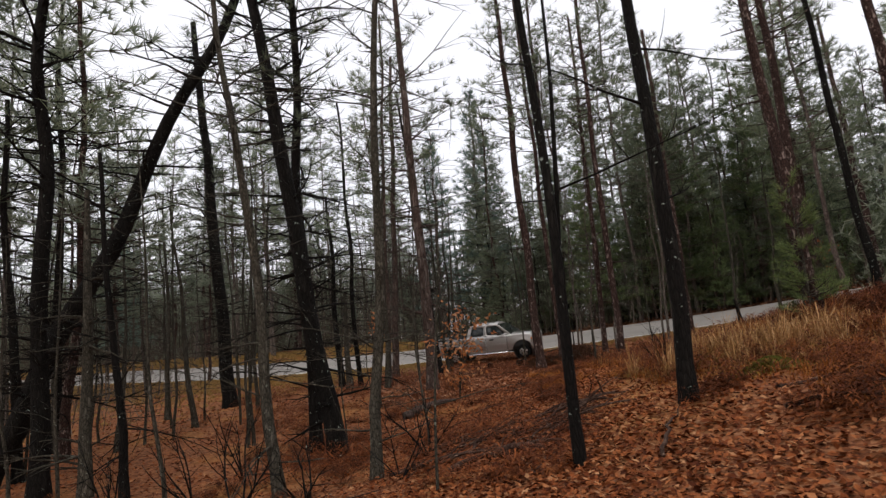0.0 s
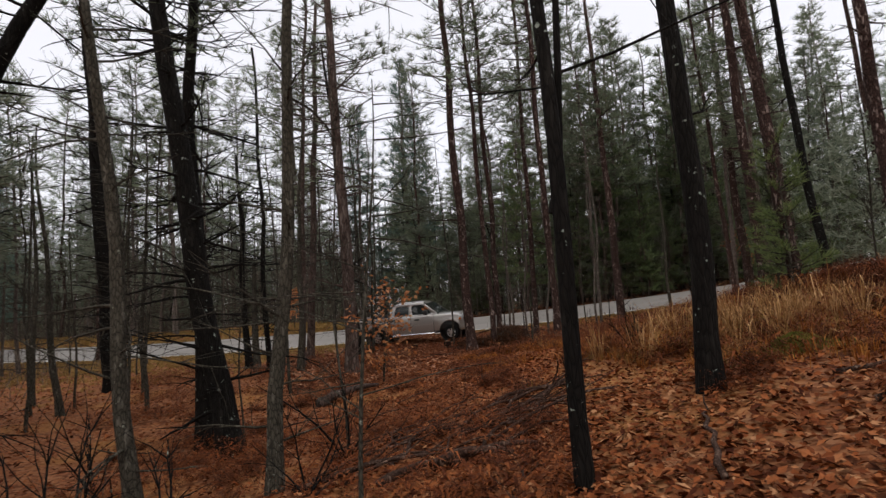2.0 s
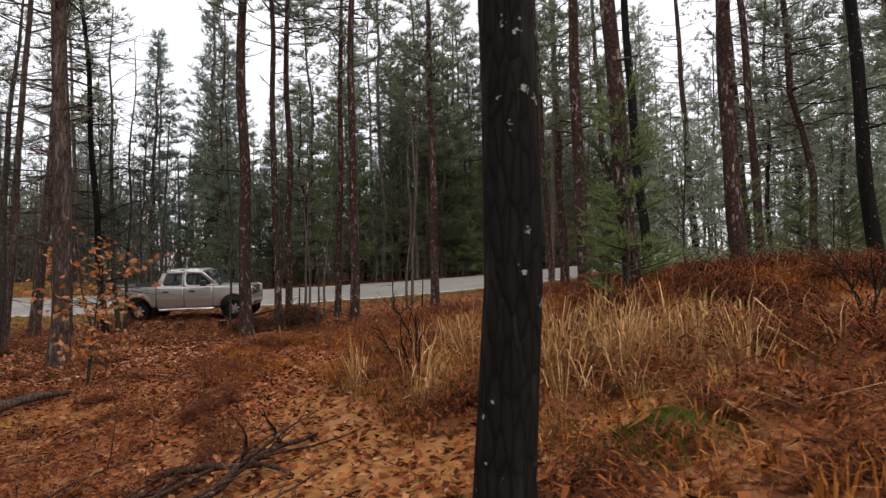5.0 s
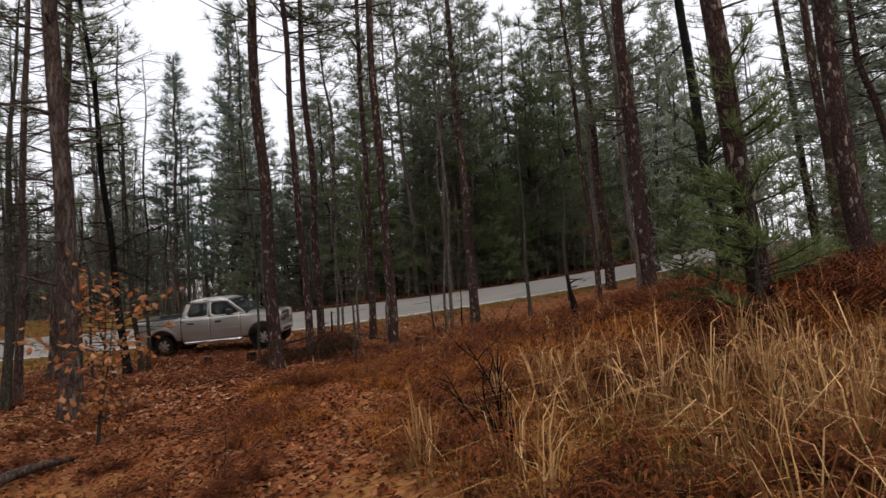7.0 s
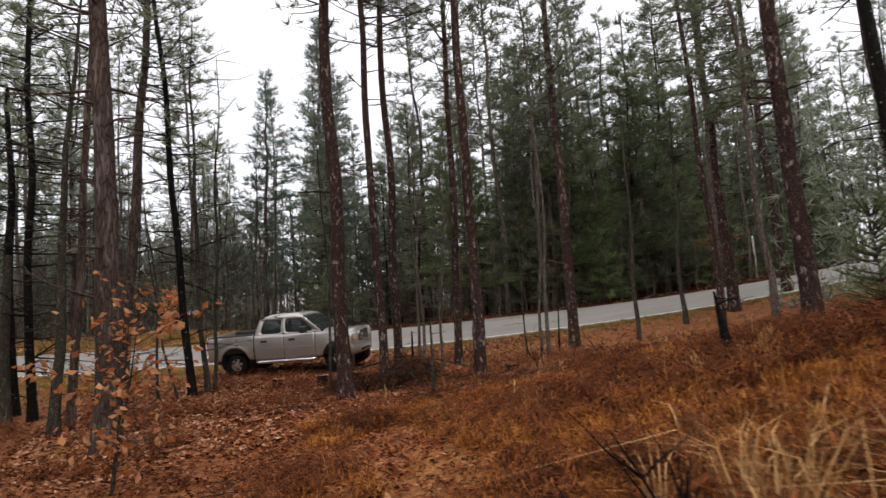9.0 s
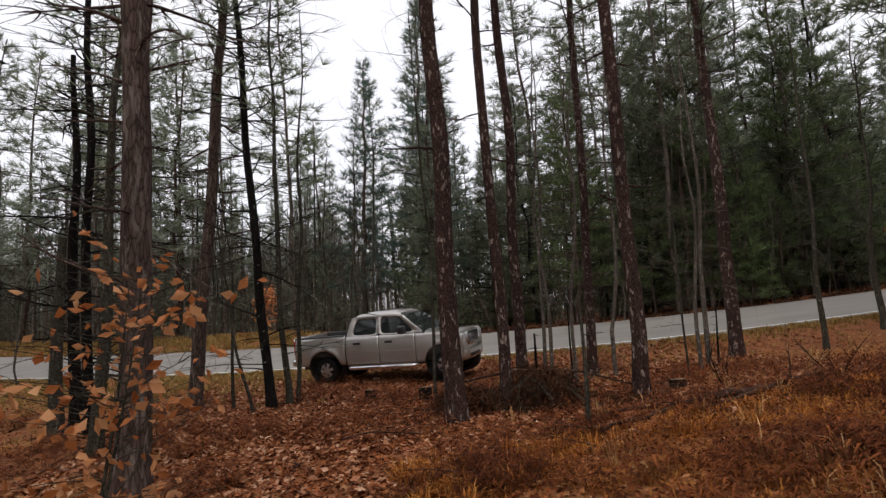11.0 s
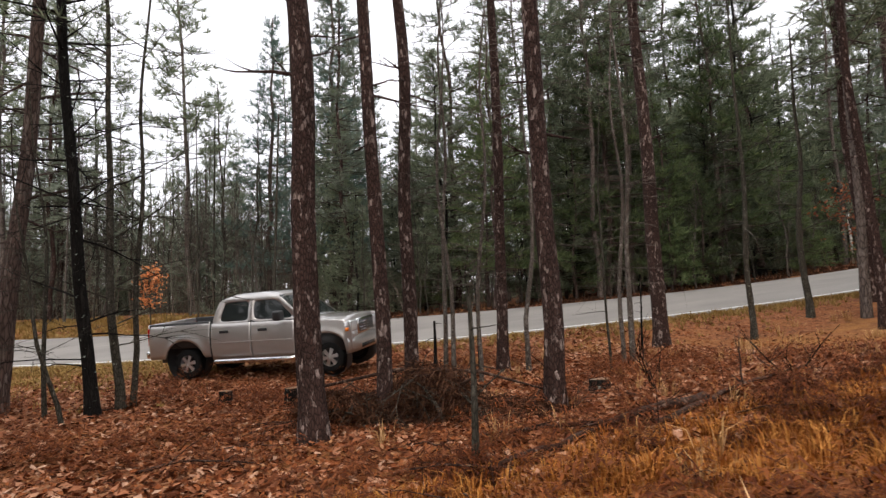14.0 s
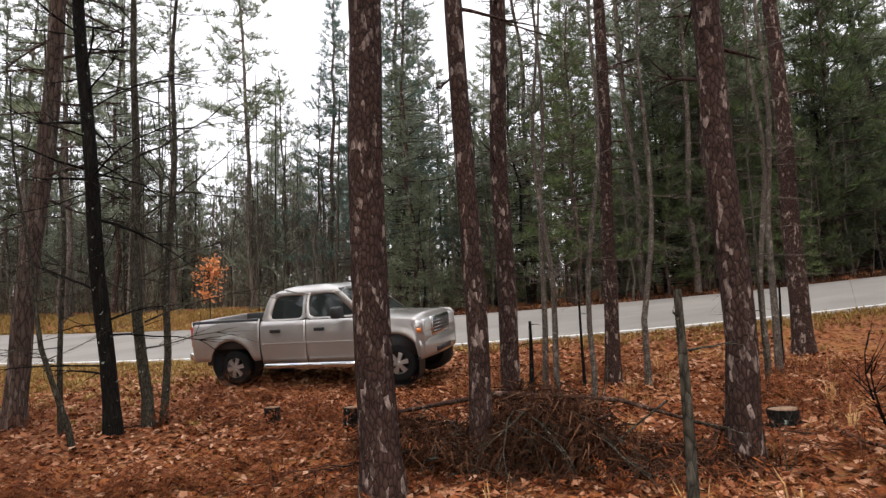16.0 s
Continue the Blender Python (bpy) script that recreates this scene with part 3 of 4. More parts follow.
# ---- leafy bushes ----
def leafy_bush(name, x, y, h, r, mat, bark, label, category, leaves, size, stems=1, low=.15, spread=1.0, seed=3):
    root = plant(name, x, y, label, category)
    r_rng = random.Random(seed)
    wood, leaf = Geo(), Geo()
    for _ in range(stems):
        path = stem(h * r_rng.uniform(.75, 1.0), r_rng.uniform(-.12, .12), r_rng.uniform(-.12, .12), .25, 10, .03, seed)
        wood.tube(path, [r * (1 - .8 * i / 10) for i in range(11)], 6)
        tips = []
        for _ in range(int(16 * h)):
            z = r_rng.uniform(low * h, path[-1].z)
            a = r_rng.uniform(0, 6.283)
            reach = spread * h * .34 * (.35 + .75 * math.sin(math.pi * .95 * z / h)) * r_rng.uniform(.35, 1.2)
            tips += bough(wood, at_height(path, z), Vector((math.cos(a), math.sin(a), r_rng.uniform(0, .5))), reach, r * .3, 0.0, r_rng, 2, 3)[1:]
        for _ in range(leaves // stems):
            p = r_rng.choice(tips) + Vector((r_rng.gauss(0, 1), r_rng.gauss(0, 1), r_rng.gauss(0, .7))) * .05 * h * .5
            d = Vector((r_rng.uniform(-1, 1), r_rng.uniform(-1, 1), r_rng.uniform(-1, .3))).normalized()
            s = d.cross(Vector((r_rng.uniform(-1, 1), r_rng.uniform(-1, 1), r_rng.uniform(-1, 1)))).normalized()
            e = size * r_rng.uniform(.6, 1.2)
            u = d.cross(s) * e * .12
            o = len(leaf.v)
            leaf.v += [tuple(q) for q in (p, p + d * e * .5 + s * e * .3 + u, p + d * e, p + d * e * .5 - s * e * .3 + u, p + d * e * .55 - u)]
            leaf.f += [(o, o + 1, o + 4), (o + 1, o + 2, o + 4), (o + 2, o + 3, o + 4), (o + 3, o, o + 4)]
    tagged(part("stemwork", wood, bark, root), kind="stuff")
    part("leaves", leaf, mat, root, "curled dry leaves")
    return root


leafy_bush("beech_sapling", 2.62, 18.6, 2.9, .025, M_BEECH, M_THIN, "young beech sapling keeping its orange dry leaves", "sapling", 380, .145, 2, .1, 1.1, 5)
leafy_bush("beech_sapling", 0.6, 48.6, 3.0, .03, M_BEECH, M_THIN, "small orange-leaved beech beyond the road", "sapling", 500, .16, 2, .3, .9, 9)
leafy_bush("oak_tree", 20.6, 10.7, 5.4, .035, M_OAK, M_THIN, "young oak holding russet autumn leaves", "tree", 1900, .13, 3, .22, 1.0, 12)
leafy_bush("beech_sapling", 26.0, 31.5, 4.0, .03, M_OAK, M_THIN, "thin sapling with a few russet leaves", "sapling", 240, .14, 1, .4, .9, 15)


def young_pine(x, y, h, label, mat, seed, wide=.42):
    r_rng = random.Random(seed)
    path = stem(h, 0, 0, .08, 8, 0, seed)
    root = plant("young_pine", x, y, label, "pine sapling", "young pines")
    part("trunk", trunk_geo(path, .012 * h, .2, .1, 7), M_THIN, root)
    limbs, needles = conifer_crown(path, .08 * h, wide * h, .07 * h, 7, 9, .065 * h, r_rng, .8, .3, .3 if wide > .3 else .55)
    tagged(part("crown_wood", limbs, M_THIN, root), kind="stuff")
    part("crown", needles, mat, root, "soft bright green needles")


for k, row in enumerate(((17.5, 13.6, 2.0), (19.5, 13.5, 1.6), (24.0, 15.0, 2.2), (8.85, 11.0, 2.8), (9.4, 11.9, 2.2), (15.3, 13.6, 1.9), (23.0, 11.0, 1.8), (12.6, 15.2, 1.5))):
    young_pine(*row, "small bright green pine sapling in brown bracken", M_YOUNG, 40 + k, .26 if 8.5 < row[0] < 10 else .42)

# ---- forest beyond the road and on the slopes ----


def forest_kind(name, seed, h, r, bark, label, crown=None, mat=None, bare=None, dead=None):
    r_rng = random.Random(seed)
    path = stem(h, r_rng.uniform(-.02, .02), r_rng.uniform(-.02, .02), .35, 12, .04, seed)
    root = new(name)
    tagged(root, label, "tree", "forest trees")
    part("trunk", trunk_geo(path, r, .25, .3, 7), bark, root)
    if dead:
        for g in dead_boughs(path, r, 1.0, h * .6, dead, 1.6, r_rng, -.02, 2):
            part("branch", g, bark, root)
    if crown:
        lo, reach, whorl, per, tufts, size, shape = crown
        limbs, needles = conifer_crown(path, lo, reach, whorl, per, tufts, size, r_rng, shape, .1)
        tagged(part("crown_wood", limbs, bark, root), kind="stuff")
        part("crown", needles, mat, root)
    if bare:
        g = Geo()
        for _ in range(bare):
            z = r_rng.uniform(.2 * h, h)
            a = r_rng.uniform(0, 6.283)
            bough(g, at_height(path, z), Vector((math.cos(a), math.sin(a), r_rng.uniform(.5, 1.4))), h * .22 * r_rng.uniform(.5, 1.1) * (1.15 - .6 * z / h),
                  r * .3 * (1.1 - .8 * z / h) + .006, .05, r_rng, 5, 3)
        tagged(part("branchwork", g, bark, root, "bare grey branches"), kind="stuff")
    return root


KINDS = {
    # alternate poles carry painted haze in bark or needles
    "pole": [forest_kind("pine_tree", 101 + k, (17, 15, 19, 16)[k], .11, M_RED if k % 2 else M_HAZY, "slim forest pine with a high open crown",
                         ((6.5, 5, 7, 4)[k], 2.1, .45, 5, 6, .5, .55), M_HAZED if k % 2 else M_PINE, None, 10) for k in range(4)],
    "dense": [forest_kind("hemlock_tree", 201 + k, (13, 10, 15, 8)[k], .1, M_DARK, "dense dark evergreen with boughs down to the ground",
                          ((.6, .4, 1.4, .3)[k], 2.7, .4, 6, 8, .52, .7), M_PINE, None, None) for k in range(4)],
    "fresh": [forest_kind("pine_tree", 251 + k, (8, 6, 10)[k], .08, M_GREY, "soft green young pine with boughs near the ground",
                          ((.8, .5, 1.6)[k], 2.0, .4, 5, 8, .42, .8), M_GREEN, None, None) for k in range(3)],
    "bare": [forest_kind("bare_tree", 301 + k, (11, 9, 13, 10)[k], .065, M_TWIG if k % 2 else M_THIN, "leafless slender hardwood with fine grey twigs",
                         None, None, 34) for k in range(4)],
    "spruce": [forest_kind("spruce_tree", 401, 22, .2, M_GREY, "tall blue-green spruce standing above the wood", (3.0, 3.4, .5, 6, 9, .6, .85), M_SPRUCE)],
}
USED = {k: 0 for k in KINDS}


def grow(kind, x, y, scale, turn):
    k = USED[kind]
    USED[kind] += 1
    src = KINDS[kind][k % len(KINDS[kind])]
    m = Matrix.Translation((x, y, ground_z(x, y) - .05)) @ pose(0, 0, 0, rng.uniform(-2, 2), rng.uniform(-2, 2), turn) @ Matrix.Scale(scale, 4)
    if k < len(KINDS[kind]):
        src.matrix_world = m
    else:
        copy_thing(src, m)


def scatter(kind, count, x0, x1, d0, d1, s0, s1, apart=1.2):
    done, tries = [], 0
    while len(done) < count and tries < count * 30:
        tries += 1
        x = rng.uniform(x0, x1)
        y = road_far(x)[0] + rng.uniform(d0, d1)
        if all((x - a) ** 2 + (y - b) ** 2 > apart * apart for a, b in done):
            done.append((x, y))
            grow(kind, x, y, rng.uniform(s0, s1), rng.uniform(0, 360))


grow("spruce", 10.0, 51.5, 1.04, 20)
grow("spruce", 6.2, 54.0, 0.85, 140)
grow("spruce", -22.0, 56.0, 0.85, 80)
scatter("dense", 40, 9, 54, 3.5, 14, .7, 1.15, 1.8)
scatter("pole", 5, 8, 14, 2.0, 28, .9, 1.25, 1.7)
scatter("pole", 8, 14, 22, 2.0, 28, .9, 1.25, 1.7)
scatter("pole", 36, 22, 60, 2.0, 28, .9, 1.25, 1.7)
for x, d, s in ((29, 4.5, 1.35), (31.5, 7, 1.5), (34.5, 5, 1.4), (37.5, 6.5, 1.5), (41, 5.5, 1.4), (26.5, 7.5, 1.3)):
    grow("dense", x, road_far(x)[0] + d, s, rng.uniform(0, 360))
scatter("pole", 9, 17, 60, 3, 22, 1.15, 1.45, 2.2)
scatter("fresh", 20, 13, 50, 1.6, 7, .8, 1.3, 2.0)
scatter("bare", 44, 4, 48, .8, 7, .55, .95, 1.2)
for x, y, s in ((29.4, 42.3, 1.7), (25.2, 41.5, 1.45), (33.0, 43.0, 1.5), (22.6, 42.6, 1.6)):
    grow("fresh", x, y, s, rng.uniform(0, 360))
for x, d, s in ((-9, 7, 1.3), (-6.5, 9, 1.15), (-13, 8, 1.35), (-17, 10, 1.3), (-3.5, 12, 1.05), (-21, 9, 1.3)):
    grow("pole", x, road_far(x)[0] + d, s, rng.uniform(0, 360))
scatter("bare", 70, -46, 8, 8, 28, .8, 1.3, 1.1)
scatter("bare", 24, -28, 6, 8, 20, 1.15, 1.6, 1.3)
scatter("pole", 3, -18, 2, 4, 14, 1.15, 1.4, 2.0)
scatter("pole", 40, -52, 4, 8, 40, .65, 1.05, 1.8)
scatter("dense", 22, -50, 4, 10, 40, .45, .8, 2.0)


def scatter_box(kind, count, x0, x1, y0, y1, s0, s1, apart=2.0):
    done, tries = [], 0
    while len(done) < count and tries < count * 30:
        tries += 1
        x, y = rng.uniform(x0, x1), rng.uniform(y0, y1)
        if y < road_edge(x)[0] - 1.2 and all((x - a) ** 2 + (y - b) ** 2 > apart * apart for a, b in done):
            done.append((x, y))
            grow(kind, x, y, rng.uniform(s0, s1), rng.uniform(0, 360))


scatter_box("pole", 42, 22, 62, -8, 29, .85, 1.15, 2.6)
scatter_box("dense", 12, 38, 66, -8, 29, .6, 1.0, 3.0)
scatter_box("bare", 12, 22, 46, -4, 28, .6, 1.0, 2.5)
scatter_box("pole", 24, -34, -8, 10, 44, .85, 1.15, 2.0)
scatter_box("bare", 22, -30, -6.5, 12, 42, .6, 1.0, 1.6)
scatter_box("dense", 6, -40, -16, 6, 40, .6, .9, 3.0)
scatter_box("pole", 8, -16, 22, -22, -4, .8, 1.0, 3.0)


def woods(name, spots, tall, size, per, mat, label, seed, width=.06):
    """A far belt of foliage, too deep and fine to pick apart."""
    r_rng = random.Random(seed)
    g = Geo()
    for x, y in spots:
        z = ground_z(x, y) + tall * r_rng.random() ** 1.2
        tuft(g, Vector((x, y, z)), Vector((0, 0, .3)), size * r_rng.uniform(.6, 1.3), per, r_rng, width)
    return stuff(name, g, mat, label, "woods")


def belt(count, x0, x1, d0, d1):
    return [(x, road_far(x)[0] + rng.uniform(d0, d1)) for x in (rng.uniform(x0, x1) for _ in range(count))]


def patch(count, x0, x1, y0, y1):
    return [(x, y) for x, y in ((rng.uniform(x0, x1), rng.uniform(y0, y1)) for _ in range(count)) if y < road_edge(x)[0] - 2 or y > road_far(x)[0] + 3]


woods("far_woods", belt(8000, 9, 68, 10, 34), 9.5, .85, 10, M_PINE, "deep dark evergreen wood behind the road", 501)
# these four belts wear the paler needles that stand in for haze
woods("far_woods", belt(15000, -75, 8, 11, 50), 9.0, .9, 9, M_HAZED, "grey-green pine wood in the distance, paled by haze", 502)
woods("far_woods", patch(12500, 25, 50, -4, 29), 8.0, .55, 9, M_HAZED, "hazy young pines over the rise", 505)
woods("far_woods", patch(6000, 48, 82, -14, 40), 10.0, .8, 9, M_HAZED, "evergreen wood behind the rise", 503)
woods("far_woods", patch(6500, -70, -22, -6, 42), 12.0, .9, 9, M_HAZED, "pine wood beyond the low ground", 504)
g = Geo()
for x, y in [q for q in belt(5200, -60, 50, 2, 30) if q[0] > 6 or q[1] > road_far(q[0])[0] + 7] + patch(900, 26, 60, -6, 30) + patch(900, -34, -9, 8, 40):
    h, z = rng.uniform(.8, 4.5), ground_z(x, y) - .05
    p, t = Vector((x, y, z)), Vector((rng.uniform(-.6, .6), rng.uniform(-.6, .6), 1)).normalized()
    s = Vector((rng.uniform(-1, 1), rng.uniform(-1, 1), 0)).normalized() * .014
    g.face(p - s, p + s, p + t * h)
    for _ in range(6):
        q = p + t * h * rng.uniform(.2, .85)
        g.face(q - s * .6, q + s * .6, q + (t + Vector((rng.uniform(-1, 1), rng.uniform(-1, 1), rng.uniform(-.3, .6)))) * h * rng.uniform(.15, .4))
for x, y in belt(3000, -60, 9, 9, 36):
    h, z = rng.uniform(4, 12), ground_z(x, y) - .05
    p, t = Vector((x, y, z)), Vector((rng.uniform(-.12, .12), rng.uniform(-.12, .12), 1)).normalized()
    s = Vector((rng.uniform(-1, 1), rng.uniform(-1, 1), 0)).normalized() * .018
    g.face(p - s, p + s, p + t * h)
    for _ in range(9):
        q = p + t * h * rng.uniform(.3, .9)
        g.face(q - s * .45, q + s * .45, q + (t + Vector((rng.uniform(-.7, .7), rng.uniform(-.7, .7), 0))) * h * rng.uniform(.08, .22))
stuff("underbrush", g, M_BRUSH, "tangled leafless grey underbrush in the wood", "underbrush")
g, pale = Geo(), Geo()
for x, y in belt(520, -70, 66, 4, 50) + patch(120, 34, 80, -14, 34) + patch(120, -60, -14, 0, 42):
    h, z, r = rng.uniform(7, 15), ground_z(x, y) - .1, rng.uniform(.04, .12)
    e = Vector((x + rng.uniform(-.4, .4), y + rng.uniform(-.4, .4), z + h))
    (g if rng.random() < .5 else pale).tube([(x, y, z), e], [r, r * .4], 5)
stuff("far_trunks", pale, M_TWIG, "pale slim trunks deep in the wood", "woods", True)
stuff("far_trunks", g, M_THIN, "countless slim trunks deep in the wood", "woods", True)

# ---- the pickup truck ----
TRUCK = new("pickup_truck")
TRUCK.matrix_world = pose(4.228, 31.115, 0.512, 5, -1.35, -30.4)
tagged(TRUCK, "silver-beige crew-cab pickup truck parked on the leafy roadside", "pickup truck")
WB, WIDE = 3.645, 2.0


def side_in(h):
    """How far the flank lies in from the widest line at a height."""
    return 0.055 * ((0.82 - h) / 0.45) ** 2 if h < 0.82 else 0.07 * ((h - 0.82) / 0.5) ** 2


def arch(u):
    out = 0.0
    for c in (0.0, WB):
        d = abs(u - c)
        if d < 0.53:
            out = max(out, 0.42 + math.sqrt(0.53 ** 2 - d * d) * 0.93)
    return out


def flank(name, u0, u1, low, high, right, mat=None, label="", flare=True):
    g, rows = Geo(), []
    n = max(2, int((u1 - u0) / 0.045))
    for i in range(n + 1):
        u = u0 + (u1 - u0) * i / n
        lo, hi = max(low(u), arch(u)), high(u)
        col = []
        for k in range(9):
            h = lo + (hi - lo) * k / 8
            v = side_in(h)
            if flare:
                near = min(abs(u), abs(u - WB))
                e = math.hypot(near, max(h - 0.42, 0)) - 0.53
                v -= 0.028 * math.exp(-(e / 0.07) ** 2) if h > .42 else 0
            if u > 4.1:
                v += 0.55 * ((u - 4.1) / 0.45) ** 2 * 0.35
            if u < -1.05:
                v += 0.05 * ((-1.05 - u) / 0.15) ** 2
            col.append((u, v if right else WIDE - v, h))
        rows.append(col if right else col[::-1])
    g.grid(rows)
    ob = part(name, g, mat or M_PAINT, TRUCK, label)
    s = ob.modifiers.new("thickness", "SOLIDIFY")
    s.thickness, s.offset = 0.02, 0
    return ob


def sill(u):
    return 0.5 if u < 0.72 else (0.44 if u < 2.9 else 0.46)


def rail(u):
    return 1.32


def belt(u):
    return 1.27 - 0.01 * u


def wing(u):
    return 1.24 - 0.05 * max(u - 2.9, 0) - 0.10 * max(u - 4.0, 0) ** 2 * 3


for right in (True, False):
    flank("bed_side", -1.2, 0.685, sill, rail, right)
    flank("rear_door", 0.725, 1.755, sill, belt, right, None, "", False)
    flank("front_door", 1.775, 2.86, sill, belt, right, None, "", False)
    flank("front_wing", 2.88, 4.5, sill, wing, right)
    y = 0.0 if right else WIDE
    o = 1 if right else -1
    g = Geo()
    g.tube([(0.80, y - .07 * o, .42), (0.9, y - .1 * o, .40), (2.8, y - .1 * o, .40), (2.95, y - .07 * o, .42)], [.03, .055, .055, .03], 10, True)
    part("running_board", g, M_CHROME, TRUCK, "bright metal side step")
    for u in (0.98, 1.98):
        g = Geo()
        g.box((u, y - .035 * o - .014, 1.04), (u + .23, y - .035 * o + .014, 1.105))
        bevelled(part("door_handle", g, M_BLACK, TRUCK), .01)
    g = Geo()
    g.box((.74, y - .004 * o - .008, .80), (2.84, y - .004 * o + .008, .835))
    bevelled(part("side_moulding", g, M_PAINT, TRUCK), .006)
    g = Geo()
    g.box((2.47, y - .13 * o - .11, 1.26), (2.67, y - .13 * o + .11, 1.48))
    bevelled(part("wing_mirror", g, M_BLACK, TRUCK, "black wing mirror"), .045, 3)
    g = Geo()
    g.box((-1.225, min(y + .03 * o, y + .16 * o), .82), (-1.15, max(y + .03 * o, y + .16 * o), 1.24))
    bevelled(part("tail_light", g, M_REDLAMP, TRUCK, "red tail light"), .02)
    g = Geo()
    g.box((4.25, min(y + .1 * o, y + .55 * o), .88), (4.5, max(y + .1 * o, y + .55 * o), 1.13))
    bevelled(part("headlight", g, M_LAMP, TRUCK, "clear headlight"), .03)
    g = Geo()
    g.grid([[(u, y + o * (.005 + side_in(h) + (.19 * ((u - 4.1) / .45) ** 2 if u > 4.1 else 0) - .012), h) for h in (1.0, 1.04, 1.08, 1.12)] for u in (4.14, 4.2, 4.26, 4.32, 4.38)])
    lens = part("headlight_lens", g, M_LAMP, TRUCK, "clear wrapped headlight lens")
    s = lens.modifiers.new("thickness", "SOLIDIFY")
    s.thickness, s.offset = .02, 0
    g = Geo()
    g.grid([[(u, y + o * (.005 + side_in(h) + .19 * ((u - 4.1) / .45) ** 2 - .012), h) for h in (.91, .95, .99)] for u in (4.2, 4.26, 4.32, 4.38)])
    lamp = part("indicator", g, M_AMBER, TRUCK, "amber corner lamp")
    s = lamp.modifiers.new("thickness", "SOLIDIFY")
    s.thickness, s.offset = .02, 0

# load bed
g = Geo()
g.box((-1.14, .1, .72), (.66, WIDE - .1, .76))
part("bed_floor", g, M_BLACK, TRUCK, "black bed liner")
for y0, y1 in ((.05, .15), (WIDE - .15, WIDE - .05)):
    g = Geo()
    g.box((-1.17, y0, .74), (.68, y1, 1.335))
    bevelled(part("bed_rail", g, M_BLACK, TRUCK, "dark capped bed wall"), .02)
g = Geo()
g.box((-1.24, .08, .72), (-1.17, WIDE - .08, 1.335))
bevelled(part("tailgate", g, M_PAINT, TRUCK), .025)
g = Geo()
g.box((-1.38, .06, .52), (-1.2, WIDE - .06, .7))
bevelled(part("rear_bumper", g, M_CHROME, TRUCK, "chrome rear bumper"), .04)
# cab: lower shell, roof and pillars
g = Geo()
g.box((.73, .09, .5), (4.3, WIDE - .09, .95))
part("inner_shell", g, M_BLACK, TRUCK)
g = Geo()
g.box((.72, .08, .6), (.78, WIDE - .08, 1.27))
part("cab_back", g, M_PAINT, TRUCK)
BELT_Z, ROOF_Z = 1.26, 1.80
foot = [(.72, .085), (.95, .07), (1.76, .065), (2.75, .075), (3.12, .12)]
head = [(.90, .25), (1.05, .23), (1.76, .22), (2.32, .24), (2.42, .30)]



def along(pts, u):
    for a, b in zip(pts, pts[1:]):
        if u <= b[0]:
            k = (u - a[0]) / (b[0] - a[0])
            return (u, a[1] + (b[1] - a[1]) * k)
    return pts[-1]




def window_frame(name, f0, f1, h0, h1, o, s0, s1, t0, t1):
    """An upper door frame with a round-cornered hole, and its pane."""
    def at(s, t, out=0.0):
        a, c = along(foot, f0 + (f1 - f0) * s), along(head, h0 + (h1 - h0) * s)
        v = a[1] + (c[1] - a[1]) * t - .03 * math.sin(math.pi * t) + out
        return (a[0] + (c[0] - a[0]) * t, v if o > 0 else WIDE - v, BELT_Z + (ROOF_Z - BELT_Z) * t)
    n, inner, outer = 40, [], []
    for i in range(n):
        w = 2 * math.pi * (i + .5) / n
        cx, sx = math.cos(w), math.sin(w)
        m = max(abs(cx), abs(sx))
        outer.append((.5 + .5 * cx / m, .5 + .5 * sx / m))
        q = (abs(cx) ** 7 + abs(sx) ** 7) ** (-1 / 7)
        inner.append(((s0 + s1) / 2 + (s1 - s0) / 2 * cx * q, (t0 + t1) / 2 + (t1 - t0) / 2 * sx * q))
    ring = Geo()
    ring.v = [at(*p) for p in outer] + [at(*p) for p in inner] + [at(*p, .035) for p in inner]
    ring.f = [(i, (i + 1) % n, n + (i + 1) % n, n + i) for i in range(n)] + [(n + i, n + (i + 1) % n, 2 * n + (i + 1) % n, 2 * n + i) for i in range(n)]
    part("window_frame", ring, M_PAINT, TRUCK)
    pane = Geo()
    pane.v = [at(*p, .02) for p in inner]
    pane.f = [tuple(range(n))]
    w = part(name, pane, M_GLASS, TRUCK, "dark tinted side window", False)
    s = w.modifiers.new("thickness", "SOLIDIFY")
    s.thickness, s.offset = .006, 0


for o in (1, -1):
    window_frame("rear_side_window", .72, 1.755, .90, 1.755, o, .2, .93, .06, .88)
    window_frame("front_side_window", 1.765, 3.12, 1.765, 2.42, o, .06, .83, .06, .88)
g = Geo()
rows = []
for i in range(13):
    k = i / 12
    u = .86 + (2.46 - .86) * k
    rise = .13 * (1 - (2 * k - 1) ** 4) ** .8
    e = .05 * (abs(2 * k - 1)) ** 6
    rows.append([(u, .2 + e + (WIDE - .4 - 2 * e) * j / 14, ROOF_Z - .04 + (rise + .03) * (1 - abs(2 * j / 14 - 1) ** 5)) for j in range(15)])
g.grid(rows)
roof = part("roof", g, M_PAINT, TRUCK)
s = roof.modifiers.new("thickness", "SOLIDIFY")
s.thickness, s.offset = .03, 1
for nm, f0, h0 in (("windscreen", 3.11, 2.4), ("rear_window", .735, .91)):
    g = Geo()
    g.face((f0, .13, BELT_Z - .03), (f0, WIDE - .13, BELT_Z - .03), (h0, WIDE - .29, ROOF_Z + .02), (h0, .29, ROOF_Z + .02))
    w = part(nm, g, M_GLASS, TRUCK, "", False)
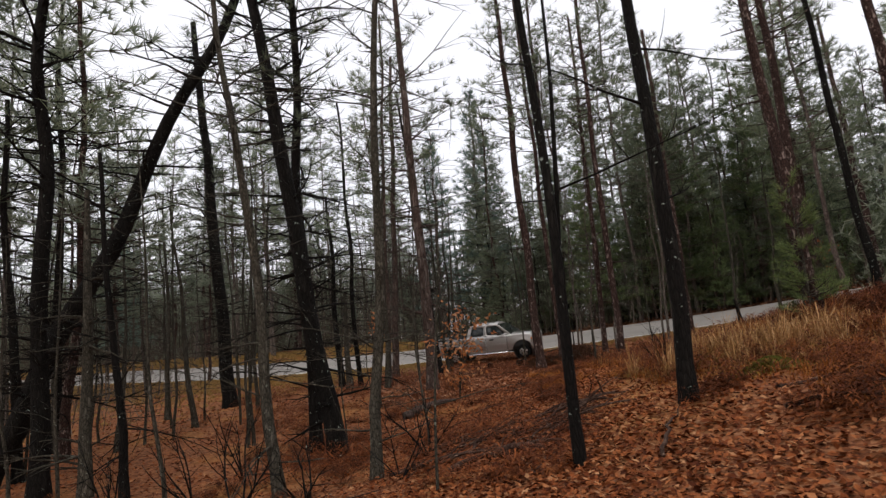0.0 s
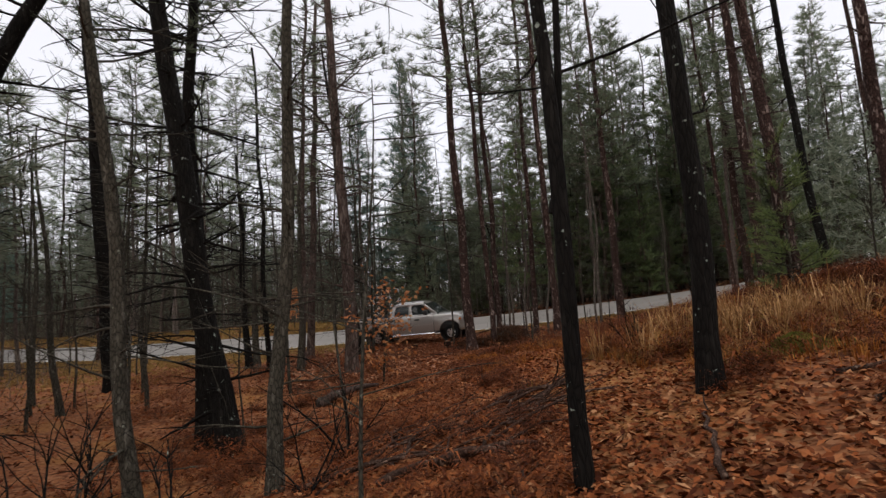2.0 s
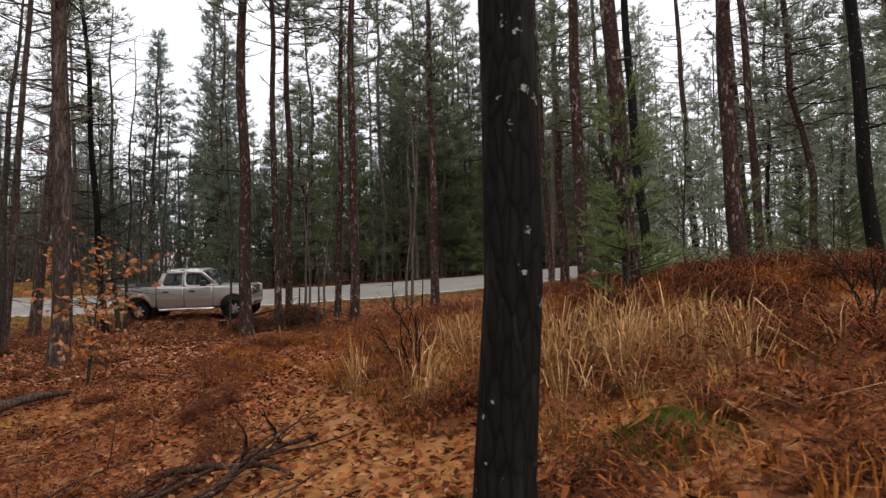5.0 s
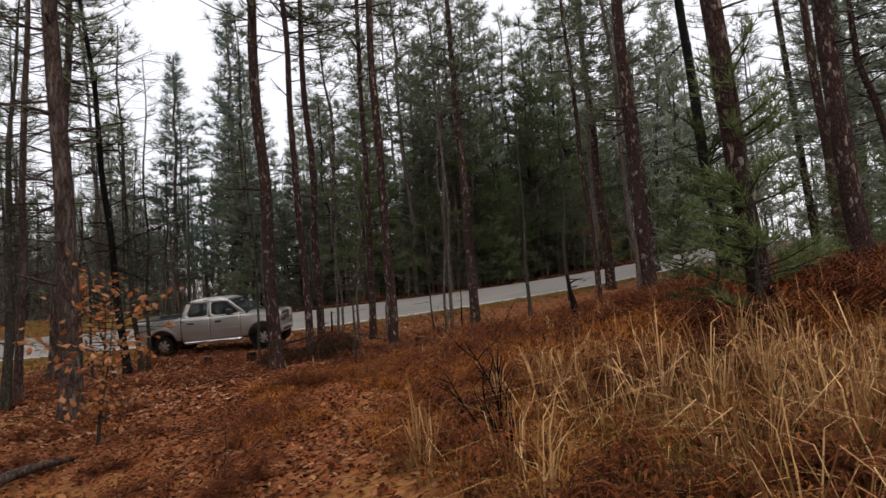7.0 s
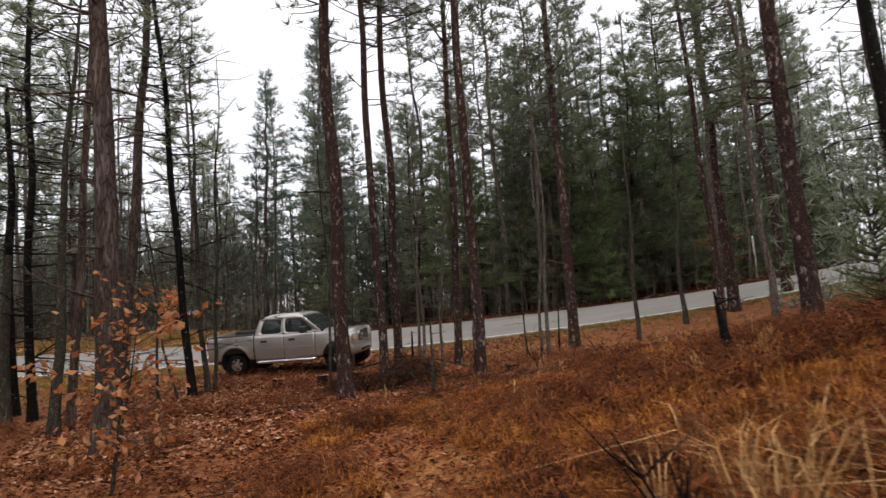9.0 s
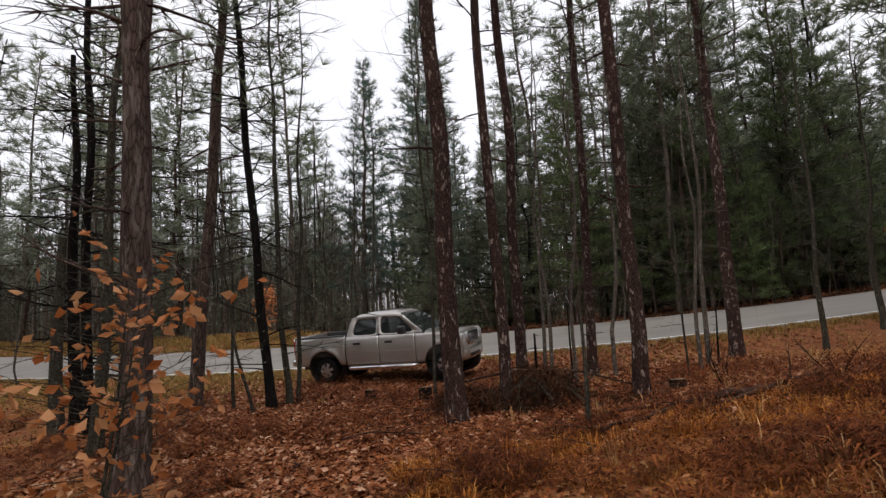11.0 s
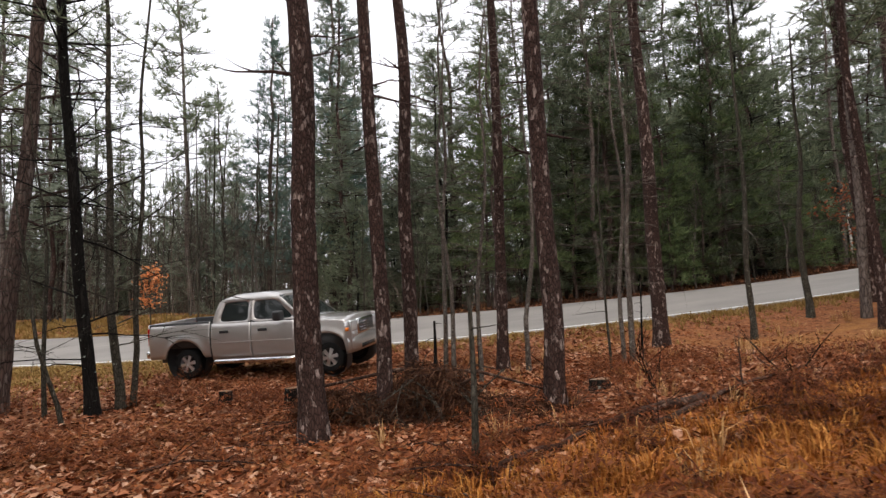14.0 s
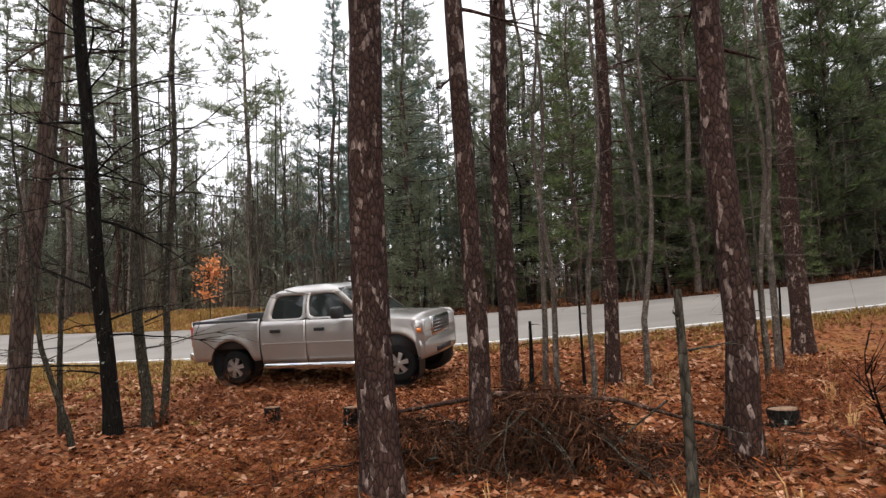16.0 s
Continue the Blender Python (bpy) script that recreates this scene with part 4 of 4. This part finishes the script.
    s = w.modifiers.new("thickness", "SOLIDIFY")
    s.thickness, s.offset = .006, 0
for u in (1.1, 2.05):
    for y0 in (.3, 1.15):
        g = Geo()
        g.box((u, y0, .9), (u + .18, y0 + .55, 1.5))
        bevelled(part("seat_back", g, M_SEAT, TRUCK, "dark seat back"), .06, 3)
# bonnet and nose
g = Geo()
rows = []
for i in range(15):
    k = i / 14
    u = 2.96 + (4.53 - 2.96) * k
    base = wing(min(u, 4.5)) - .01
    e = .02 + .09 * k ** 3
    rows.append([(u - .12 * abs(2 * j / 12 - 1) ** 3 * k, .08 + e + (WIDE - .16 - 2 * e) * j / 12,
                  base + .07 * (1 - abs(2 * j / 12 - 1) ** 3) * (1 - .5 * k ** 6) - .05 * k ** 10) for j in range(13)])
g.grid(rows)
part("bonnet", g, M_PAINT, TRUCK)
g = Geo()
g.box((4.36, .5, .78), (4.56, 1.5, 1.14))
bevelled(part("grille_surround", g, M_CHROME, TRUCK, "chrome grille frame"), .03)
g = Geo()
g.box((4.52, .56, .83), (4.575, 1.44, 1.09))
grille = part("grille", g, M_BLACK, TRUCK, "black grille")
for k in range(4):
    g = Geo()
    g.box((4.57, .58, .855 + .06 * k), (4.585, 1.42, .87 + .06 * k))
    part("slat", g, M_CHROME, grille)
g = Geo()
g.box((4.2, .1, .7), (4.5, WIDE - .1, .9))
bevelled(part("nose_panel", g, M_PAINT, TRUCK), .04)
g = Geo()
rows = []
for j in range(13):
    v = WIDE * j / 12
    c = 4.66 - .3 * abs(2 * j / 12 - 1) ** 3
    rows.append([(c - .28, v, .44), (c - .06, v, .42), (c, v, .5), (c, v, .66), (c - .05, v, .76), (c - .25, v, .77)])
g.grid(rows)
part("front_bumper", g, M_PAINT, TRUCK, "body-coloured front bumper with a dark intake")
g = Geo()
g.box((4.48, .6, .47), (4.662, 1.4, .56))
part("air_intake", g, M_BLACK, TRUCK)
g = Geo()
g.box((-1.0, .3, .38), (4.2, 1.7, .55))
part("underbody", g, M_BLACK, TRUCK)
for k in (0.0, WB):
    for y0 in (.04, WIDE - .34):
        g = Geo()
        out, back = (y0, y0 + .3) if y0 < 1 else (y0 + .3, y0)
        g.tube([(k, out, .45), (k, back, .45), (k, back, .45)], [.525, .525, .02], 24)
        part("wheel_arch_liner", g, M_BLACK, TRUCK)


def wheel(u, v, o):
    tyre = Geo()
    prof = [(.235, .0), (.36, -.02), (.395, .03), (.402, .1), (.402, .17), (.395, .23), (.36, .27), (.235, .25)]
    n = 32
    for k in range(n):
        w = 2 * math.pi * k / n
        for r, d in prof:
            tyre.v.append((u + r * math.cos(w), v + o * d, .40 + r * math.sin(w)))
    m = len(prof)
    for k in range(n):
        for i in range(m - 1):
            a, b = k * m + i, ((k + 1) % n) * m + i
            tyre.f.append((a, a + 1, b + 1, b))
    root = part("wheel", tyre, M_RUBBER, TRUCK, "black road tyre")
    rim = Geo()
    rim.tube([(u, v + o * .01, .4), (u, v + o * .05, .4), (u, v + o * .2, .4)], [.24, .215, .2], 28)
    part("rim", rim, M_ALLOY, root, "alloy rim")
    back = Geo()
    back.tube([(u, v + o * .1, .4), (u, v + o * .11, .4)], [.215, .215], 24, True)
    part("brake_disc", back, M_BLACK, root)
    for k in range(6):
        w = 2 * math.pi * k / 6 + .2
        sp = Geo()
        d, t = Vector((math.cos(w), 0, math.sin(w))), Vector((-math.sin(w), 0, math.cos(w)))
        c = Vector((u, v, .4))
        y = Vector((0, o, 0))
        sp.face(c + d * .05 - t * .035 + y * .02, c + d * .05 + t * .035 + y * .02, c + d * .225 + t * .05 + y * .03, c + d * .225 - t * .05 + y * .03)
        ob = part("spoke", sp, M_ALLOY, root, "", False)
        s = ob.modifiers.new("thickness", "SOLIDIFY")
        s.thickness = .03
    hub = Geo()
    hub.tube([(u, v + o * .06, .4), (u, v + o * .005, .4), (u, v, .4)], [.06, .055, .03], 14, True)
    part("hub_cap", hub, M_ALLOY, root)


for u in (0.0, WB):
    wheel(u, .085, 1)
    wheel(u, WIDE - .085, -1)

# wheels a little smaller than the arches, standing on the ground
for ob in [c for w in TRUCK.children if w.name.startswith("wheel") and "liner" not in w.name for c in [w, *w.children]]:
    for vert in ob.data.vertices:
        u = 0.0 if vert.co.x < 1.8 else WB
        vert.co.x, vert.co.z = u + (vert.co.x - u) * .88, vert.co.z * .88

# short overhangs, nose and tail
for ob in TRUCK.children_recursive:
    for vert in ob.data.vertices:
        if vert.co.x > 4.05:
            vert.co.x = 4.05 + (vert.co.x - 4.05) * 0.32
        elif vert.co.x < -0.6:
            vert.co.x = -0.6 + (vert.co.x + 0.6) * 0.68

# ---- roadside post ----
post = plant("marker_post", 39.05, 42.7, "slim weathered white post beside the road", "post")
g = Geo()
g.tube([(0, 0, -.2), (.02, 0, 1.5), (-.03, 0, 3.0)], [.07, .068, .065], 8, True)
part("shaft", g, M_POST, post)


# ---- fallen wood ----
def fallen_branch(x0, y0, x1, y1, r, lift=0.03, twigs=3, mat=None, seed=1, label="fallen branch lying on dry leaves", arc=0.0, name="fallen_branch"):
    r_rng = random.Random(seed)
    root = new(name)
    bx, by = (x0 + x1) / 2, (y0 + y1) / 2
    root.matrix_world = Matrix.Translation((bx, by, ground_z(bx, by)))
    tagged(root, label, "branch", "fallen branches")
    pts, n = [], 9
    side = Vector((-(y1 - y0), x1 - x0, 0)).normalized()
    for i in range(n + 1):
        k = i / n
        x, y = x0 + (x1 - x0) * k, y0 + (y1 - y0) * k
        off = side * (r_rng.uniform(-.05, .05) + arc * math.sin(math.pi * k))
        z = ground_z(x + off.x, y + off.y) + r * .7 + lift * math.sin(math.pi * k)
        pts.append(Vector((x + off.x - bx, y + off.y - by, z - ground_z(bx, by))))
    g = Geo()
    g.tube(pts, [r * (1 - .65 * i / n) for i in range(n + 1)], 9, True)
    part("stem", g, mat or M_DEAD, root)
    t = Geo()
    for _ in range(twigs):
        p = r_rng.choice(pts[2:])
        w = (pts[-1] - pts[0]).normalized() + Vector((r_rng.uniform(-1, 1), r_rng.uniform(-1, 1), r_rng.uniform(.05, .6)))
        bough(t, p, w, r_rng.uniform(.3, .9), r * .4, -.06, r_rng, 2, 4)
    if twigs:
        tagged(part("spray", t, mat or M_DEAD, root), kind="stuff")


FALLEN = [
    (1.55, 8.15, 2.15, 7.5, .065, 0), (1.0, 8.2, 1.75, 8.05, .055, 0), (0.2, 8.95, 1.9, 8.7, .04, 2), (0.8, 16.4, 2.34, 17.7, .12, 1), (.6, 10.9, 2.6, 9.6, .03, 5),
    (.2, 9.2, 2.1, 9.7, .025, 6), (2.7, 5.4, 3.5, 6.5, .025, 1), (3.0, 9.2, 4.3, 10.3, .045, 2), (4.2, 5.6, 5.4, 4.2, .03, 3),
    (4.6, 6.3, 7.2, 5.4, .022, 4), (9.6, 20.6, 12.6, 21.8, .04, 7), (8.2, 21.9, 10.2, 20.4, .03, 4), (4.6, 23.2, 6.0, 22.6, .02, 3),
    (10.9, 21.4, 8.5, 20.5, .07, 3), (11.1, 23.4, 9.9, 20.9, .022, 2), (8.6, 20.6, 7.6, 20.2, .035, 1), (3.1, 10.7, 3.9, 9.4, .04, 1), (4.8, 5.6, 5.9, 5.1, .018, 3), (1.7, 8.0, 2.4, 7.5, .05, 1),
    (12.4, 20.2, 13.8, 20.0, .03, 5), (6.6, 19.4, 5.6, 19.6, .022, 2),
]
for k, (x0, y0, x1, y1, r, tw) in enumerate(FALLEN):
    fallen_branch(x0, y0, x1, y1, r, .09, tw, M_DEAD if k != 3 else M_GREY, 60 + k)
for k in range(70):
    x, y, a, l = rng.uniform(-3, 12), rng.uniform(4.5, 29), rng.uniform(0, 6.28), rng.uniform(.4, 1.5)
    fallen_branch(x, y, x + l * math.cos(a), y + l * math.sin(a), rng.uniform(.007, .02), .05, rng.randint(1, 4), M_DEAD, 200 + k, "thin dead stick on the forest floor", .1, "stick")

for k in range(26):
    x, y, a, l = 1.6 + rng.gauss(0, .7), 8.9 + rng.gauss(0, .8), rng.gauss(0.1, .6), rng.uniform(.7, 1.8)
    fallen_branch(x, y, x + l * math.cos(a), y + l * math.sin(a), rng.uniform(.01, .028), .1, rng.randint(1, 3), M_DEAD, 300 + k, "brittle dead stick in a loose heap", .12, "stick")

# upright dead branches beside the path
for k, (x, y, h) in enumerate(((5.65, 11.1, .95), (5.6, 10.8, .6), (9.0, 8.2, 1.2), (-1.9, 8.6, 1.7), (-.9, 8.1, 1.4), (.35, 8.7, 1.2), (-3.0, 10.5, 1.8), (-2.4, 11.6, 1.6), (-4.1, 9.9, 1.9), (.9, 10.4, 1.5), (11.3, 22.9, 1.1), (12.4, 21.6, .9))):
    root = plant("dead_shrub", x, y, "dark leafless shrub stem with forked twigs", "shrub", "dead shrubs")
    r_rng = random.Random(90 + k)
    for _ in range(4):
        g = Geo()
        bough(g, Vector((0, 0, -.05)), Vector((r_rng.uniform(-.8, .8), r_rng.uniform(-.8, .8), 1)), h * r_rng.uniform(.6, 1.1), .014 if h < 1.3 else .02, 0, r_rng, 5, 5)
        part("stem", g, M_DARK, root)

# brush pile
pile = plant("brush_pile", 8.1, 23.75, "heap of cut dead branches and brown needles between pines", "brush pile")
r_rng = random.Random(77)
for k in range(60):
    g = Geo()
    u = r_rng.uniform(-1.7, 1.6)
    top = .72 * math.exp(-(u / 1.5) ** 2) * (.8 + .3 * math.sin(u * 4.1 + 1))
    p = Vector((u * .92, -u * .62 + r_rng.uniform(-.6, .5), r_rng.uniform(.05, 1.0) * top))
    w = Vector((r_rng.uniform(-1, 1), r_rng.uniform(-.9, .6), r_rng.uniform(-.35, .35)))
    bough(g, p - w.normalized() * .6, w, r_rng.uniform(.9, 1.9), r_rng.uniform(.008, .02), -.05, r_rng, 6, 5)
    part("branch", g, M_DEAD if k % 3 else M_THIN, pile)
for k in range(22):
    g = Geo()
    u = r_rng.uniform(-1.5, 1.4)
    p = Vector((u * .92 - .1, -u * .62 - .15, .62 * math.exp(-(u / 1.5) ** 2) * (.8 + .3 * math.sin(u * 4.1 + 1))))
    bough(g, p, Vector((r_rng.uniform(-.9, .6), -1, r_rng.uniform(-.25, .15))), r_rng.uniform(.7, 1.2), r_rng.uniform(.007, .013), -.14, r_rng, 4, 5)
    part("branch", g, M_THIN, pile, "grey bare twig")
g = Geo()
g.tube([(-1.5, 1.0, .42), (-.3, .2, .7), (.7, -.4, .66), (1.5, -1.0, .4)], [.02, .026, .022, .012], 8, True)
part("pole", g, M_DEAD, pile, "long pole lying on top")
g = Geo()
for _ in range(16000):
    u = r_rng.uniform(-1.7, 1.6)
    top = .74 * math.exp(-(u / 1.55) ** 2) * (.8 + .3 * math.sin(u * 4.1 + 1))
    p = Vector((u * .92 + r_rng.gauss(0, .12), -u * .62 + r_rng.gauss(0, .3), r_rng.uniform(.02, 1.0) * top))
    d = Vector((r_rng.uniform(-.6, .6), r_rng.uniform(-.6, .6), r_rng.uniform(-1, .1))).normalized()
    s = d.cross(Vector((r_rng.uniform(-1, 1), r_rng.uniform(-1, 1), .2))).normalized() * .008
    g.face(p - s, p + s, p + d * r_rng.uniform(.12, .32))
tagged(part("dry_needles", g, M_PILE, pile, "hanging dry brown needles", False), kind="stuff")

# moss cushion
g = Geo()
for _ in range(1500):
    a, d = rng.uniform(0, 6.28), abs(rng.gauss(0, .28))
    p = Vector((5.46 + 1.3 * d * math.cos(a), 7.6 + .7 * d * math.sin(a), 0))
    p.z = ground_z(p.x, p.y) + .16 * math.exp(-(d / .3) ** 2)
    w = Vector((rng.uniform(-.5, .5), rng.uniform(-.5, .5), 1)) * .05
    g.face(p + Vector((-.012, 0, 0)), p + Vector((.012, .008, 0)), p + w)
stuff("moss_patch", g, M_MOSS, "cushion of yellow-green moss on the ground", "moss")


# ---- litter, bracken and grass ----
def leaf_sheet(name, count, place, size, mat, label, seed):
    r_rng = random.Random(seed)
    g = Geo()
    for _ in range(count):
        x, y = place(r_rng)
        if y > road_edge(x)[0] - .1:
            continue
        z = ground_z(x, y) + r_rng.uniform(.004, .05)
        e = size * r_rng.uniform(.5, 1.3)
        a = r_rng.uniform(0, 6.283)
        t = Vector((r_rng.uniform(-.7, .7), r_rng.uniform(-.7, .7), 1)).normalized()
        d = Vector((math.cos(a), math.sin(a), 0))
        d = (d - t * d.dot(t)).normalized()
        s = t.cross(d)
        p, c = Vector((x, y, z)), r_rng.uniform(-.25, .45)
        o = len(g.v)
        g.v += [tuple(q) for q in (p - d * e * .5, p + s * e * .3 + t * c * e * .4, p + d * e * .5 + t * c * e * .3, p - s * e * .3 + t * c * e * .5, p)]
        g.f += [(o, o + 4, o + 1), (o + 1, o + 4, o + 2), (o + 2, o + 4, o + 3), (o + 3, o + 4, o)]
    return stuff(name, g, mat, label, "leaf litter")


def near_path(r):
    y = r.uniform(1.5, 30)
    return 1.0 + 0.25 * y + r.gauss(0, 3.2), y


leaf_sheet("leaf_litter", 70000, near_path, .074, M_LEAF, "dry brown and orange oak leaves covering the ground", 1)
leaf_sheet("leaf_litter", 20000, lambda r: (r.uniform(-12, 20), r.uniform(12, 38)), .11, M_LEAF, "dry fallen leaves spread between the trees", 2)
leaf_sheet("leaf_litter", 36000, lambda r: (r.uniform(0, 17), r.uniform(19.5, 37)), .12, M_LEAF_PALE, "pale pinkish-brown fallen leaves near the road", 4)
leaf_sheet("leaf_litter", 7000, lambda r: (2.2 + r.gauss(0, 1.3), 5.5 + r.gauss(0, 2.4)), .08, M_LEAF, "large curled pale-brown leaves beside the path", 3)


def blades(name, clumps, place, per, h, spread, width, mat, label, category, seed, bend=.6):
    r_rng = random.Random(seed)
    g = Geo()
    for _ in range(clumps):
        x, y = place(r_rng)
        if y > road_edge(x)[0] + (.1 if category == "grass" else -.3) and y < road_far(x)[0] + .2:
            continue
        if off_trail(x, y) < .5:
            continue
        z = ground_z(x, y) - .02
        s0 = r_rng.uniform(.6, 1.25)
        for _ in range(per):
            a = r_rng.uniform(0, 6.283)
            d = Vector((math.cos(a), math.sin(a), 0))
            p = Vector((x, y, z)) + d * spread * abs(r_rng.gauss(0, .5))
            b, e = bend * r_rng.uniform(.1, 1.3), h * s0 * r_rng.uniform(.45, 1.15)
            w = Vector((-d.y, d.x, 0)) * width * r_rng.uniform(.6, 1.3)
            m = p + d * e * b * .3 + Vector((0, 0, e * .62))
            t = p + d * e * b + Vector((0, 0, e * (1 - .35 * b)))
            o = len(g.v)
            g.v += [tuple(q) for q in (p - w, p + w, m + w * .8, m - w * .8, t)]
            g.f += [(o, o + 1, o + 2, o + 3), (o + 3, o + 2, o + 4)]
    return stuff(name, g, mat, label, category)


def fronds(name, clumps, place, per, reach, mat, label, seed):
    """Collapsed bracken: low arching fronds with ragged side leaflets."""
    r_rng = random.Random(seed)
    g = Geo()
    for _ in range(clumps):
        x, y = place(r_rng)
        if y > road_edge(x)[0] - .6 or off_trail(x, y) < .55:
            continue
        base, s0 = Vector((x, y, ground_z(x, y))), r_rng.uniform(.5, 1.2)
        for _ in range(per):
            a, e = r_rng.uniform(0, 6.283), reach * s0 * r_rng.uniform(.5, 1.1)
            d, w = Vector((math.cos(a), math.sin(a), 0)), Vector((-math.sin(a), math.cos(a), 0))
            top = r_rng.uniform(.2, .95)
            for i in range(9):
                k = (i + 1) / 9
                q = base + d * e * k + Vector((0, 0, e * top * math.sin(math.pi * min(k * .8 + .1, 1))))
                for o in (-1, 1):
                    f = e * .27 * (1.1 - k) * r_rng.uniform(.6, 1.2)
                    t = q + w * o * f + d * f * .4 - Vector((0, 0, f * r_rng.uniform(0, .7)))
                    g.face(q - d * f * .11, q + d * f * .11, t)
    return stuff(name, g, mat, label, "bracken")


def rise_spots(r):
    while True:
        x, y = r.uniform(4.0, 22), r.uniform(1.0, 18)
        if math.hypot(x - 6.3, (y - 9.5) * .8) < .7:
            continue
        if noise.noise((x * .8, y * .8, 5.0)) + .5 * noise.noise((x * 2.1, y * 2.1, 2.0)) > .02:
            return x, y


def bracken_spots(r):
    while True:
        x, y = r.uniform(-6, 16), r.uniform(3.5, 31)
        if noise.noise((x * .35, y * .35, 9.0)) > .02 - .1 * (x > 4) and (abs(x - 1.0 - .25 * y) > .5 or y > 19):
            return x, y


fronds("dead_bracken", 2500, bracken_spots, 11, .45, M_FERN, "collapsed dark rusty bracken clumps", 11)
def dark_spots(x0, x1, y0, y1, cut):
    def pick(r):
        while True:
            x, y = r.uniform(x0, x1), r.uniform(y0, y1)
            if noise.noise((x * .9, y * .9, 21.0)) + .45 * noise.noise((x * 2.6, y * 2.6, 8.0)) > cut and (x - 1.6) ** 2 + (y - 8.2) ** 2 > .8 and (x - 6.3) ** 2 + (y - 9.5) ** 2 > .5:
                return x, y
    return pick


fronds("dead_bracken", 1500, dark_spots(5.6, 15, 8.5, 21, .2), 14, .34, M_FERN_WET, "dense dark brown clumps of wet dead bracken", 31)
fronds("dead_bracken", 700, dark_spots(-3, 5.5, 6.5, 20, .26), 13, .28, M_FERN_WET, "dark wet bracken clumps beside the path", 32)
fronds("dead_bracken", 800, dark_spots(4.4, 15, 3.5, 12, .16), 13, .36, M_FERN_WET, "dark maroon bracken matted over the rise", 33)
fronds("dead_bracken", 120, lambda r: (6.8 + r.gauss(0, 1.2), 10.0 + r.gauss(0, 1.4)), 11, .4, M_FERN, "dark bracken among dry grass", 22)
fronds("dead_bracken", 2600, rise_spots, 12, .42, M_FERN, "rusty dead bracken covering the rise", 12)


def rusty_spots(r):
    while True:
        x, y = r.uniform(2, 17), r.uniform(9, 27)
        if noise.noise((x * .22, y * .22, 3.0)) > -.02 and y > 6 + .8 * x - 8 and x > 5.2 and y < 20.5:
            return x, y


blades("rusty_grass", 2400, rusty_spots, 20, .2, .2, .008, M_NEEDLE_BED, "low rusty orange grass under the pines", "grass", 13, .9)
blades("rusty_grass", 2600, lambda r: (r.uniform(4.5, 22), r.uniform(1.5, 17)), 16, .22, .25, .006, M_NEEDLE_BED, "rusty dead grass between bracken on the rise", "grass", 23, .9)
blades("rusty_grass", 2600, lambda r: (r.uniform(5.2, 13), r.uniform(9.5, 20)), 22, .13, .22, .004, M_NEEDLE_BED, "matted short orange grass on the rise", "grass", 24, 1.2)
blades("dry_grass", 40, lambda r: (6.35 + r.gauss(0, .75), 9.5 + r.gauss(0, .95)), 17, .72, .13, .005, M_STRAW, "tangle of long bleached grass on the slope", "grass", 28, 1.3)
blades("rusty_grass", 110, lambda r: (6.1 + r.gauss(0, .9), 9.6 + r.gauss(0, 1.1)), 30, .26, .22, .004, M_OLIVE, "yellow-olive tufts of wilted grass", "grass", 29, 1.2)
blades("dry_grass", 20, lambda r: (6.75 + r.gauss(0, .3), 11.5 + r.gauss(0, .3)), 13, .45, .12, .005, M_STRAW, "clump of broken bleached grass stalks", "grass", 25, .7)
blades("dry_grass", 30, lambda r: (7.1 + r.gauss(0, .35), 9.4 + r.gauss(0, .45)), 14, .5, .12, .005, M_STRAW, "clump of tall bleached grass stalks", "grass", 26, .8)
blades("dry_grass", 22, lambda r: (7.0 + r.gauss(0, .45), 10.2 + r.gauss(0, 1.0)), 7, .5, .2, .005, M_STRAW, "bent and broken straw stalks", "grass", 27, 1.9)
blades("dry_grass", 18, lambda r: (7.4 + r.gauss(0, .7), 9.5 + r.gauss(0, .8)), 28, .55, .18, .005, M_STRAW, "clumps of bleached dry grass on the rise", "grass", 21, .8)
blades("dry_grass", 260, lambda r: (r.uniform(7, 26), r.uniform(11, 30)), 20, .34, .2, .007, M_STRAW, "scattered dry grass on the rise", "grass", 16, .8)
blades("verge_grass", 5200, lambda r: (lambda x: (x, road_edge(x)[0] - abs(r.gauss(0, 2.6 + .35 * max(0, 3 - x)))))(r.uniform(-24, 5)), 16, .16, .25, .012, M_VERGE, "yellowing short grass along the road", "grass", 17, .9)
blades("verge_grass", 1200, lambda r: (lambda x: (x, road_edge(x)[0] - abs(r.gauss(0, .9))))(r.uniform(5, 34)), 16, .18, .25, .012, M_VERGE, "dry verge grass along the road", "grass", 18, .9)
blades("verge_grass", 4200, lambda r: (lambda x: (x, road_far(x)[0] + r.uniform(.1, 9.5)))(r.uniform(-40, 7)), 14, .25, .3, .02, M_VERGE, "tawny grass beyond the road", "grass", 19, .9)
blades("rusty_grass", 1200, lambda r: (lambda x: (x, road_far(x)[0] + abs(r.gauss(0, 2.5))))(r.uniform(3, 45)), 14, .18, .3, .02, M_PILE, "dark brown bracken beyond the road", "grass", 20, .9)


def away(spots, gap):
    """Spots that keep clear of the line walked."""
    def pick(r):
        while True:
            x, y = spots(r)
            if off_trail(x, y) > gap:
                return x, y
    return pick


blades("dead_stalks", 420, away(rise_spots, 2.2), 2, .6, .1, .004, M_STRAW, "thin dead stalks standing in the bracken", "stalks", 41, .35)
blades("dead_stalks", 260, away(bracken_spots, 1.8), 2, .5, .1, .004, M_DEAD, "dark thin dead stems among fallen leaves", "stalks", 42, .5)
